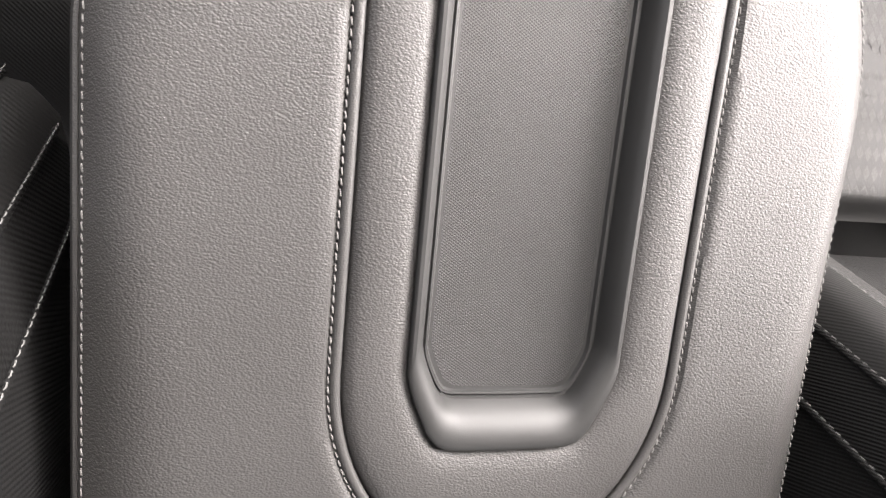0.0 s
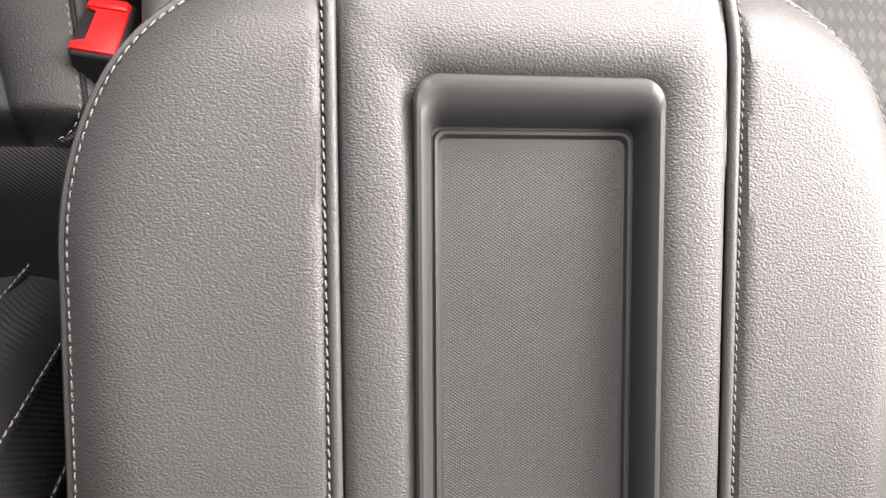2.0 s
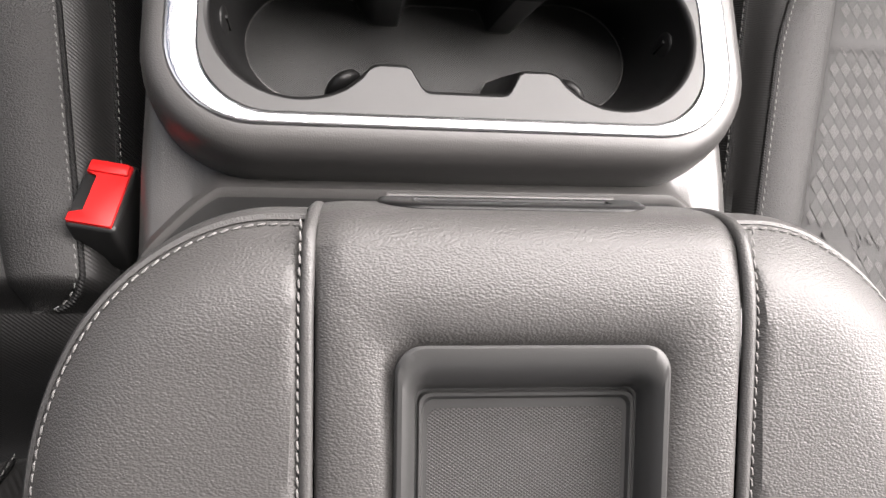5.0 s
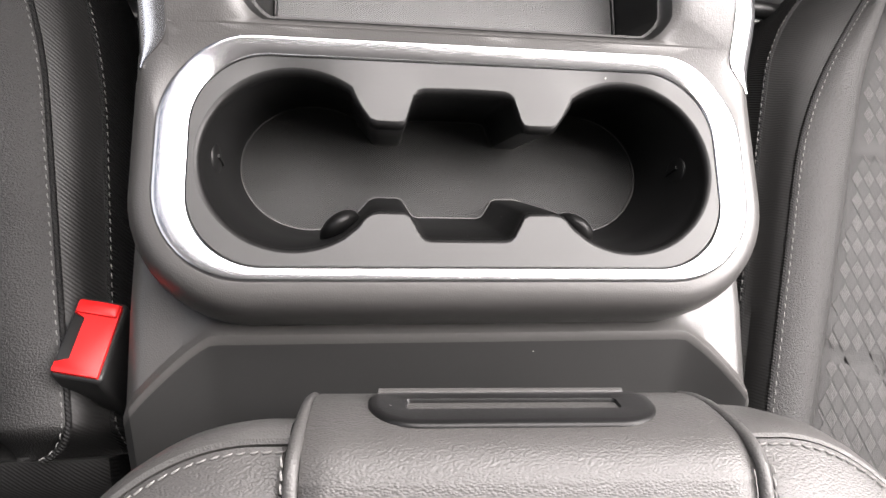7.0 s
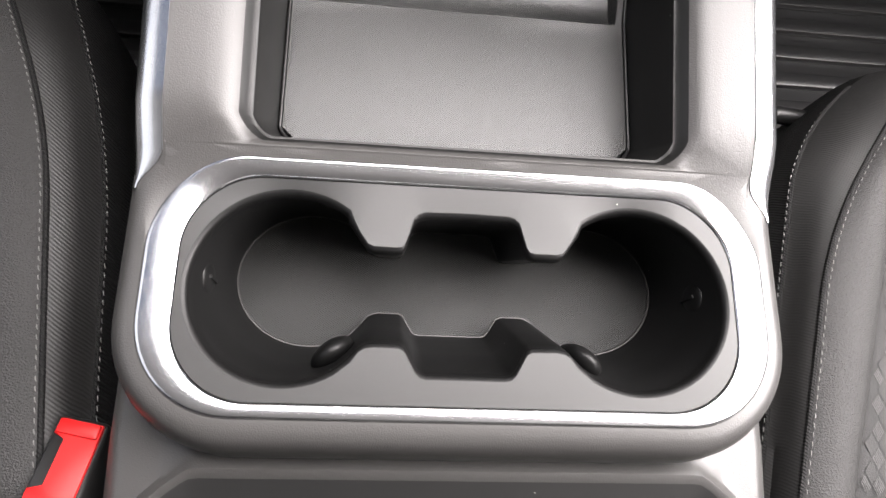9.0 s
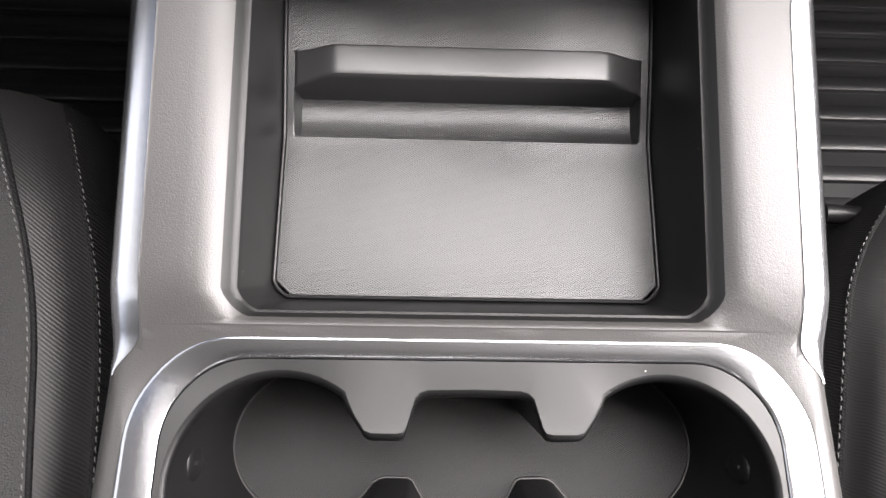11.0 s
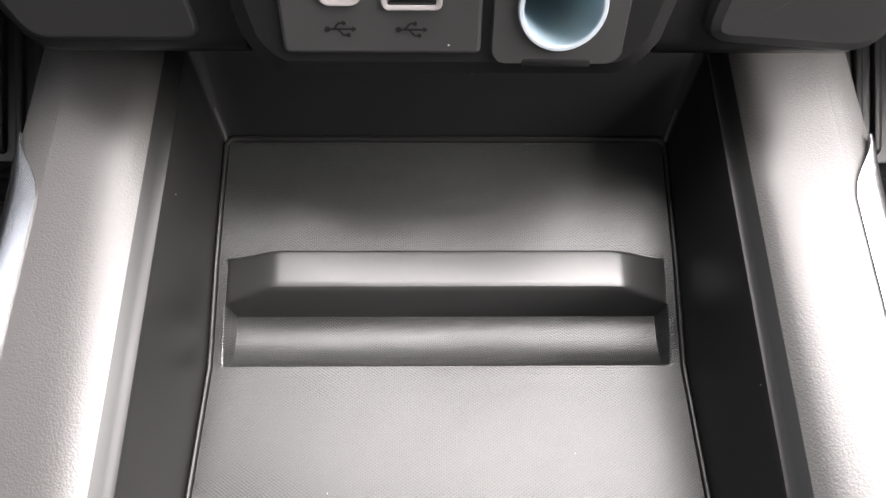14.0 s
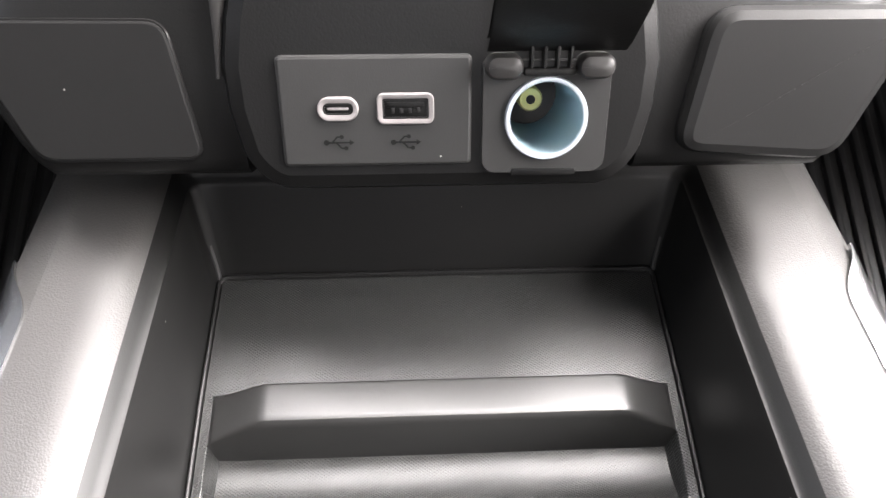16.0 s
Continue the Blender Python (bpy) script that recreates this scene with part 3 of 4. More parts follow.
S, RO = whole(seam_half()), whole(recess_half())
loops = []
for f, w in ((0.0, -0.0040), (0.02, -0.0018), (0.07, 0.0), (0.2, 0.0012), (0.45, 0.0016), (0.7, 0.0012), (0.80, 0.0005), (0.88, -0.0003), (0.95, -0.0016), (1.0, -0.0030)):
    loops.append([arm(x, y, w + (0.0010 - 0.003 * smooth(0.060, 0.067, abs(x)) - w) * smooth(0.286, 0.306, y) - droop(y) - 0.0026 * f ** 4 * smooth(0.24, 0.274, y)) for x, y in between(S, RO, f)])
part("centre_panel", loft(loops), LEATHER, armrest)
rows = []
for x in np.linspace(-0.067, 0.067, 33):
    e = smooth(0.060, 0.067, abs(x)) * 0.003
    rows.append([(x - 0.0015, y, z - e) for y, z in ((0.3060, 0.5005 - droop(0.306)), (0.3090, 0.4947), (0.3125, 0.4930), (0.3158, 0.4904), (0.3188, 0.4868), (0.3216, 0.4817), (0.3246, 0.4748), (0.3275, 0.4665), (0.3292, 0.4590), (0.3302, 0.4500), (0.3304, 0.4380), (0.3295, 0.4000), (0.3280, 0.380))])
part("front_roll", loft(rows, closed=False), LEATHER, armrest)


def outline_half(grow=0.0, sx=-1):
    hx, yf = (0.1535 if sx < 0 else 0.1455) + grow, (0.3158 if sx < 0 else 0.3168) + grow
    front = [(0.0712, yf), (0.080, yf)]
    corner = [(0.080 + (hx - 0.080) * math.sin(a), 0.2217 + (yf - 0.2217) * math.cos(a)) for a in np.linspace(0, math.pi / 2, 40)]
    side = [(hx, 0.2217), (hx + 0.0013, 0.06), (hx + 0.0013, 0.0)]
    rear = [(hx + 0.0013, 0.0), (0.0, 0.0)]
    return resample(front, 5)[:-1] + resample(corner, 44)[:-1] + resample(side, 30)[:-1] + resample(rear, 12)


def pad_seam():
    hx = 0.0712
    side = resample([(hx, 0.3140), (hx, 0.115)], 48)
    low = [(hx * math.cos(a), 0.115 - 0.0812 * math.sin(a)) for a in np.linspace(0, math.pi / 2, 41)]
    return side[:-1] + low


for sx, name in ((-1, "pad"), (1, "pad")):
    a, b = pad_seam(), outline_half(0.0, sx)
    rows = []
    for p, q in zip(a, b):
        ln = math.hypot(q[0] - p[0], q[1] - p[1])
        row = []
        for f in (0, 0.012, 0.03, 0.06, 0.12, 0.22, 0.35, 0.5, 0.62, 0.72, 0.80, 0.86, 0.91, 0.95, 0.98, 1.0):
            x, y = p[0] + (q[0] - p[0]) * f, p[1] + (q[1] - p[1]) * f
            d = (1 - f) * ln
            w = 0.0015 - 0.0135 * max(0.0, 1 - d / 0.034) ** 2.2 - 0.0035 * math.exp(-((f * ln) / 0.0028) ** 2) - 0.006 * smooth(0.280, 0.318, y)
            row.append(arm(sx * x, y, w))
        rows.append(row)
    pad = part(name, loft(rows, closed=False), LEATHER, armrest)
    rows = []
    outs = [outline_half(g * (1.0 if sx < 0 else 0.5), sx) for g in (-0.0004, 0.0006, 0.0020, 0.0033, 0.0040, 0.0034, 0.001, -0.004)]
    for i in range(len(outs[0])):
        row = []
        for o, w, lead in zip(outs, (-0.0138, -0.0125, -0.0128, -0.0150, -0.0190, -0.0260, -0.045, -0.080), (0, 0.0002, 0.0010, 0.0026, 0.0046, 0.0080, 0.0125, 0.0160)):
            x, y = o[i]
            row.append(arm(sx * x, y + lead * (0.45 if sx < 0 else 0.7) * smooth(0.270, 0.314, outs[0][i][1]), w - 0.006 * smooth(0.280, 0.318, y)))
        rows.append(row)
    part("welt", loft(rows, closed=False), PIPING, pad)
    path = [arm(sx * x, y, -0.0102 - 0.006 * smooth(0.280, 0.318, y)) for x, y in resample(outline_half(-0.0014, sx)[:84], 160)]
    part("edge_stitching", stitches(path, UP, 0.0030, 0.0008, 0.00027), THREAD, pad, "white thread stitching")
    hp = seam_half(-0.0022)
    path = [arm(sx * x, y, w) for x, y, w in ((0.0690, 0.3290, -0.066), (0.0690, 0.3282, -0.053), (0.0690, 0.3262, -0.0420), (0.0690, 0.3232, -0.0310), (0.0690, 0.3200, -0.0222), (0.0690, 0.3168, -0.0156), (0.0691, 0.3130, -0.0104), (0.0692, 0.3095, -0.0076))] + [arm(sx * x, y, -0.0014 - 0.95 * droop(y)) for x, y in hp[35:]]
    part("piping", tube(path, 0.0021, 10), PIPING, pad)
    hp = seam_half(-0.0046)
    path = [arm(sx * x, y, -0.0006 - 0.006 * smooth(0.280, 0.318, y)) for x, y in resample([(0.0716, 0.3150)] + hp[35:], 140)]
    part("seam_stitching", stitches(path, UP, 0.0029, 0.0008, 0.00027), THREAD, pad, "white thread stitching")

# moulded recess
def rec(e, ef, er, w):
    return [arm(x, y, w) for x, y in whole(recess_half(e, ef, er))]


recess = part("recess_tray", loft([rec(-0.0006, -0.0006, -0.0006, -0.0085), rec(-0.0004, -0.0004, -0.0004, 0.0008), rec(0.0004, 0.0005, 0.0006, 0.0017), rec(0.0018, 0.0034, 0.0034, 0.0018), rec(0.0032, 0.0062, 0.0075, 0.0006), rec(0.0046, 0.0090, 0.0115, -0.0020), rec(0.0057, 0.0112, 0.0155, -0.0058), rec(0.0064, 0.0124, 0.0185, -0.0098), rec(0.0070, 0.0132, 0.0200, -0.0101), rec(0.0076, 0.0139, 0.0207, -0.0090), rec(0.0085, 0.0149, 0.0216, -0.0092), rec(0.0091, 0.0157, 0.0223, -0.0110), rec(0.0106, 0.0190, 0.0238, -0.01115)]), RECESS, armrest, "smooth dark grey moulded recess")
bm = bmesh.new()
vs = [bm.verts.new(p) for p in rec(0.0104, 0.0187, 0.0236, -0.01108)]
bm.faces.new(vs)
part("recess_liner", bm, PADMAT, recess, "dark rubber liner with a fine diamond texture", flat=True)

# latch on the armrest's front edge
def on_latch(x, q, w):
    return (x - 0.0025, 0.3205 + 0.372 * q + 0.928 * w, 0.4835 - 0.928 * q + 0.372 * w)


def latch_loop(k, w):
    return [on_latch(x, q, w) for x, q in rr(-0.0478 + k, 0.0478 - k, k, 0.0255 - k, (0.0165 - k, 0.0165 - k, 0.0050 - 0.5 * k, 0.0050 - 0.5 * k), 8, 8)]


def slot_loop(k, w):
    return [on_latch(x, q, w) for x, q in rr(-0.0355 + k, 0.0355 - k, 0.0115 + k, 0.0195 - k, 0.0014, 8, 8)]


latch = part("latch", loft([latch_loop(0, -0.010), latch_loop(0, 0.0002), latch_loop(0.0005, 0.0011), latch_loop(0.0014, 0.0016), latch_loop(0.0034, 0.0018), slot_loop(0, 0.0014), slot_loop(0.0004, 0.0006), slot_loop(0.0006, -0.0035)], cap1=True), DEEP, armrest, "smooth black release latch")
part("latch_lever", loft([[on_latch(x, q, w) for x, q in rr(-0.0330 + k, 0.0330 - k, 0.0124 + k, 0.0172 - k, 0.0010, 5, 5)] for k, w in ((0, -0.003), (0, -0.0004), (0.0008, 0.0002))], cap1=True), DIVIDER, latch, "shiny dark lever")
part("latch_lip", loft([[on_latch(x, 0.0258 + 0.0014 * math.cos(j * math.pi / 4), 0.0009 + 0.0016 * math.sin(j * math.pi / 4)) for j in range(8)] for x in np.linspace(-0.0445, 0.0400, 12)], True, True, True), PLASTIC, latch, "grained finger lip")
# hinged underside
part("underside", box(-0.138, 0.135, 0.0, 0.300, 0.345, 0.405, 0.01), SATIN, armrest)

# ---- dashboard ----
PU, PN, PO = Vector((0, 0.296, 0.955)), Vector((0, -0.955, 0.296)), Vector((0, 0.6445, 0.481))


def face(x, v, w):
    return tuple(Vector((x, 0, 0)) + PO + PU * v + PN * w)


def plate(loop, w0, w1, bev=0.0008, cap=True):
    """A raised plate on the dash face with a softened edge. loop: points x, v."""
    cx, cv = sum(p[0] for p in loop) / len(loop), sum(p[1] for p in loop) / len(loop)

    def shrink(k):
        out = []
        n = len(loop)
        for i, (x, v) in enumerate(loop):
            a, b = loop[i - 1], loop[(i + 1) % n]
            t = Vector((b[0] - a[0], b[1] - a[1]))
            t = t.normalized() if t.length > 1e-9 else Vector((1, 0))
            out.append((x - t.y * k, v + t.x * k))
        return out

    lv = [(0, w0), (0, w1 - bev), (bev * 0.3, w1 - bev * 0.3), (bev, w1)]
    return loft([[face(x, v, w) for x, v in shrink(k)] for k, w in lv], cap1=cap)


dash = empty("dashboard")
tagged(dash, "black plastic lower dashboard with charging ports and side pockets", "dashboard")
rows = []
for x in [-0.75, -0.5, -0.3, -0.2] + list(np.linspace(-0.16, 0.16, 81)) + [0.2, 0.3, 0.5, 0.75]:
    a = abs(x)
    out = smooth(0.118, 0.150, a)
    rows.append([face(x, v + 0.034 * out * (1 if v < 0.02 else 0.3), w - 0.012 * out - 0.045 * (1 - smooth(0.052, 0.060, a))) for v, w in ((0.02, -0.25), (-0.0068, -0.055), (-0.0072, -0.020), (-0.0062, -0.0125), (-0.0035, -0.0095), (0.0, -0.0085), (0.05, -0.0085), (0.055, -0.012), (0.09, -0.03), (0.20, -0.03))])
part("lower_panel", loft(rows, closed=False), DEEP, dash, "matt black lower dash panel")
part("dash_body", box(-0.90, 0.90, 0.75, 1.30, 0.60, 0.86, 0.04, 4), DOORTRIM, dash, "dark upper dashboard")

stack_outline = rr(-0.0625, 0.0625, -0.0095, 0.16, (0.012, 0.012, 0.004, 0.004), 8, 12)
stack_outline = [(x * (1.0 - 0.10 * (1 - smooth(-0.012, 0.014, v)) + 0.02 * smooth(0.02, 0.04, v) - 0.12 * smooth(0.026, 0.06, v)), v) for x, v in stack_outline]
def holed_plate(loop, w0, bev, hole_at, hole_r):
    """The stack's face: a softened slab with one round hole through it."""
    bm = plate(loop, w0, 0.0, bev, cap=False)
    bm.verts.ensure_lookup_table()
    n = len(loop)
    rim = bm.verts[-n:]
    hole_vs = [bm.verts.new(face(hole_at[0] + hole_r * math.cos(2 * math.pi * i / 40), hole_at[1] + hole_r * math.sin(2 * math.pi * i / 40), 0.0)) for i in range(40)]
    edges = [bm.edges.get((rim[i], rim[(i + 1) % n])) for i in range(n)]
    edges += [bm.edges.new((hole_vs[i], hole_vs[(i + 1) % 40])) for i in range(40)]
    bmesh.ops.triangle_fill(bm, edges=edges, use_beauty=True)
    return bm


stack = part("centre_stack_face", holed_plate(stack_outline, -0.06, 0.006, (0.0290, 0.0130), 0.0108), DEEP, dash, "matt black centre stack", smooth_angle=20)
# slim curved cheek beside the stack
loops = []
for v in np.linspace(0.024, 0.078, 16):
    x0, r = -(0.0640 - 0.30 * max(0, v - 0.022) ** 1.2), 0.0006 + 0.0042 * smooth(0.024, 0.075, v)
    loops.append([face(x0 - 0.4 * r + r * math.cos(a), v, -0.0045 + 0.6 * r * math.sin(a)) for a in np.linspace(0, 2 * math.pi, 17)[:-1]])
part("cheek_trim", loft(loops, True, True, True), GREYSATIN, dash, "slim dark grey curved trim")

# charging port panel
ports = part("port_panel", plate(rr(-0.0468, 0.0076, -0.0005, 0.0310, 0.0016, 5, 6), -0.003, 0.0016, 0.0010), CUPPLATE, dash, "dark grey plate with two charging ports", smooth_angle=20)


def port(cx, cv, hw, hh, r, inner_w, inner_h, inner_r, name):
    ring = loft([[face(x, v, w) for x, v in rr(cx - hw + k, cx + hw - k, cv - hh + k, cv + hh - k, max(r - k, 0.0003), 6, 4)] for k, w in ((0, 0.0014), (0.0, 0.0022), (0.0003, 0.0026), (0.0012, 0.0026))] + [[face(x, v, w) for x, v in rr(cx - inner_w, cx + inner_w, cv - inner_h, cv + inner_h, inner_r, 6, 4)] for w in (0.0024, 0.0018)])
    ob = part(name, ring, USBGREY, ports, "light grey port surround")
    shell = loft([[face(x, v, w) for x, v in rr(cx - inner_w - 0.0001, cx + inner_w + 0.0001, cv - inner_h - 0.0001, cv + inner_h + 0.0001, inner_r, 6, 4)] for w in (0.0025, 0.0021)] + [[face(x, v, 0.0021) for x, v in rr(cx - inner_w + 0.0005, cx + inner_w - 0.0005, cv - inner_h + 0.0005, cv + inner_h - 0.0005, max(inner_r - 0.0005, 0.0002), 6, 4)], [face(x, v, 0.00175) for x, v in rr(cx - inner_w + 0.0005, cx + inner_w - 0.0005, cv - inner_h + 0.0005, cv + inner_h - 0.0005, max(inner_r - 0.0005, 0.0002), 6, 4)]], cap1=True)
    part("shell", shell, SATIN, ob, "dark metal shell")
    dark = plate(rr(cx - inner_w + 0.0006, cx + inner_w - 0.0006, cv - inner_h + 0.0006, cv + inner_h - 0.0006, max(inner_r - 0.0006, 0.0002), 6, 4), 0.0017, 0.0019, 0.00005)
    part("opening", dark, DEEP, ob)
    return ob


pc = port(-0.0302, 0.0164, 0.0058, 0.0034, 0.0033, 0.0043, 0.0017, 0.0016, "usb_c_port")
part("tongue", plate(rr(-0.0302 - 0.003, -0.0302 + 0.003, 0.0161, 0.0168, 0.0003, 3, 3), 0.0018, 0.00225, 0.0001), USBGREY, pc)
pa = port(-0.0112, 0.0163, 0.0081, 0.0044, 0.0021, 0.0065, 0.0029, 0.0006, "usb_a_port")
part("tongue", plate(rr(-0.0112 - 0.0052, -0.0112 + 0.0052, 0.0166, 0.0181, 0.0003, 3, 3), 0.0018, 0.00225, 0.0001), DEEP, pa)
for k in range(4):
    x = -0.0112 + (k - 1.5) * 0.0024
    part("contact", plate(rr(x - 0.0005, x + 0.0005, 0.0150, 0.0166, 0.0002, 2, 2), 0.0018, 0.0023, 0.0001), SATIN, pa, "small dark contact")


def trident(cx, cv, s):
    """The plain three-armed plug symbol, drawn in thin raised strokes."""
    bm = bmesh.new()
    w = 0.00024

    def bar(p, q):
        a, b = Vector(p), Vector(q)
        t = (b - a).normalized()
        nrm = Vector((-t.y, t.x)) * w
        vs = [bm.verts.new(face(cx + s * c.x, cv + s * c.y, 0.00185)) for c in (a + nrm / s, a - nrm / s, b - nrm / s, b + nrm / s)]
        bm.faces.new(vs)

    def disc(p, r):
        bm.faces.new([bm.verts.new(face(cx + s * p[0] + r * math.cos(2 * math.pi * i / 12), cv + s * p[1] + r * math.sin(2 * math.pi * i / 12), 0.00187)) for i in range(12)])

    bar((-1, 0), (0.85, 0))
    bar((-0.55, 0), (-0.15, 0.45))
    bar((-0.15, 0.45), (0.15, 0.45))
    bar((-0.25, 0), (0.15, -0.45))
    bar((0.15, -0.45), (0.45, -0.45))
    disc((-1, 0), 0.0008)
    disc((0.2, 0.45), 0.0006)
    disc((0.5, -0.45), 0.0006)
    bm.faces.new([bm.verts.new(face(cx + s * x, cv + s * v, 0.00187)) for x, v in ((0.8, 0.22), (0.8, -0.22), (1.15, 0))])
    return bm


part("plug_symbol", trident(-0.0304, 0.0067, 0.0037), DEEP, ports, "engraved black plug symbol", flat=True)
part("plug_symbol", trident(-0.0112, 0.0066, 0.0037), DEEP, ports, "engraved black plug symbol", flat=True)

# power socket with its lid flipped up
socket = empty("power_socket")
tagged(socket, "round chromed power socket in a black plate, lid flipped open", "power socket")
SX, SV, SR = 0.0290, 0.0130, 0.0120
hole = [(SX + SR * math.cos(2 * math.pi * i / 48), SV + SR * math.sin(2 * math.pi * i / 48)) for i in range(48)]
outer = rr(0.0108, 0.0468, -0.0030, 0.0290, (0.004, 0.004, 0.0015, 0.0015), 5, 7)
bm = bmesh.new()
e0 = [bm.verts.new(face(x, v, 0.0018)) for x, v in outer]
e1 = [bm.verts.new(face(x, v, 0.0018)) for x, v in hole]
bmesh.ops.triangle_fill(bm, edges=[bm.edges.new((q[i], q[(i + 1) % len(q)])) for q in (e0, e1) for i in range(len(q))], use_beauty=True)
e2 = [bm.verts.new(face(x * 1.0 + (x - 0.0288) * 0.02, v + (v - 0.013) * 0.02, 0.0010)) for x, v in outer]
e3 = [bm.verts.new(face(x + (x - 0.0288) * 0.02, v + (v - 0.013) * 0.02, -0.004)) for x, v in outer]
n = len(outer)
for i in range(n):
    j = (i + 1) % n
    bm.faces.new((e0[i], e0[j], e2[j], e2[i]))
    bm.faces.new((e2[i], e2[j], e3[j], e3[i]))
part("socket_plate", bm, CUPPLATE, socket, "smooth black plate")


# thin black plate stands in for the shaded notch in the socket plate's edge
part("notch_shade", plate(rr(0.0195, 0.0385, -0.0040, -0.0018, 0.0004, 3, 4), -0.003, 0.0021, 0.0002), DEEP, socket)


def circ(r, w, k=48):
    return [face(SX + r * math.cos(2 * math.pi * i / k), SV + r * math.sin(2 * math.pi * i / k), w) for i in range(k)]


part("socket_ring", loft([circ(0.0120, 0.0012), circ(0.0120, 0.0026), circ(0.0117, 0.0031), circ(0.0108, 0.0031), circ(0.0104, 0.0026)]), ZINC, socket, "bright chrome ring")
part("socket_tube", loft([circ(0.0104, 0.0028), circ(0.0103, -0.018), circ(0.0100, -0.038)]), STEEL, socket, "bluish steel tube")
part("socket_bottom", loft([circ(0.0102, -0.034), circ(0.004, -0.035)], cap1=True), DEEP, socket)
part("centre_contact", loft([circ(0.0040, -0.0345, 20), circ(0.0040, -0.026, 20), circ(0.0034, -0.0250, 20), circ(0.0012, -0.0250, 20)], cap1=True), BRASS, socket, "yellowish brass centre contact")
# small black disc just proud of the contact's face
part("contact_centre_disc", loft([circ(0.0015, -0.0252, 16), circ(0.0015, -0.0247, 16)], cap1=True), DEEP, socket)
for cx in (0.0163, 0.0418):
    part("hinge_block", plate(rr(cx - 0.0053, cx + 0.0053, 0.0243, 0.0312, 0.0032, 6, 4), -0.002, 0.0066, 0.0026), GREYSATIN, socket, "rounded grey hinge block")
part("hinge_bar", plate(rr(0.0217, 0.0366, 0.0252, 0.0274, 0.0008, 4, 4), -0.002, 0.004, 0.0008), SATIN, socket)
lid = [(0.0318, 0.0030), (0.0345, 0.0075), (0.0440, 0.0190), (0.0560, 0.0300)]
bm = loft([[face(x, v, w) for x in np.linspace(0.0115, 0.0500, 8)] for v, w in lid] + [[face(x, v + 0.0035, w - 0.001) for x in np.linspace(0.0115, 0.0500, 8)] for v, w in reversed(lid)], closed=False, bm=None)
lid_ob = part("lid", bm, DEEP, socket, "black flip-up lid")
for k in range(4):
    x = 0.0236 + k * 0.0036
    part("rib", plate(rr(x - 0.0004, x + 0.0004, 0.0275, 0.0350, 0.0003, 2, 2), 0.002, 0.0056, 0.0002), SATIN, lid_ob)

# side pockets on the dash
def skewed(points, r=0.003):
    out = []
    n = len(points)
    for i in range(n):
        p, a, b = Vector(points[i]), Vector(points[i - 1]), Vector(points[(i + 1) % n])
        u, w = (a - p).normalized() * r, (b - p).normalized() * r
        for k in range(7):
            t = k / 6
            out.append(tuple((p + u) * (1 - t) ** 2 + p * 2 * t * (1 - t) + (p + w) * t ** 2))
    return out


for sx, pts in ((-1, [(-0.1206, -0.0002), (-0.0722, -0.0002), (-0.0782, 0.0395), (-0.1370, 0.0402)]), (1, [(0.0702, 0.0004), (0.1215, -0.0030), (0.1405, 0.0425), (0.0765, 0.0425)])):
    w0 = -0.0085
    out = skewed(pts, 0.0085 if sx > 0 else 0.0055)
    if sx > 0:
        panel = part("pocket_door", plate(out, w0 - 0.002, w0 + 0.0055, 0.0036), SATIN, dash, "raised dark grey cover plate", smooth_angle=20)
    else:
        panel = part("pocket_door", plate(out, w0 - 0.002, w0 + 0.0012, 0.0008), SATIN, dash, "flush matt black cover plate", smooth_angle=20)
        part("gap", tube([face(x, v, w0 + 0.0002) for x, v in out], 0.0006, 6, True), DEEP, panel)

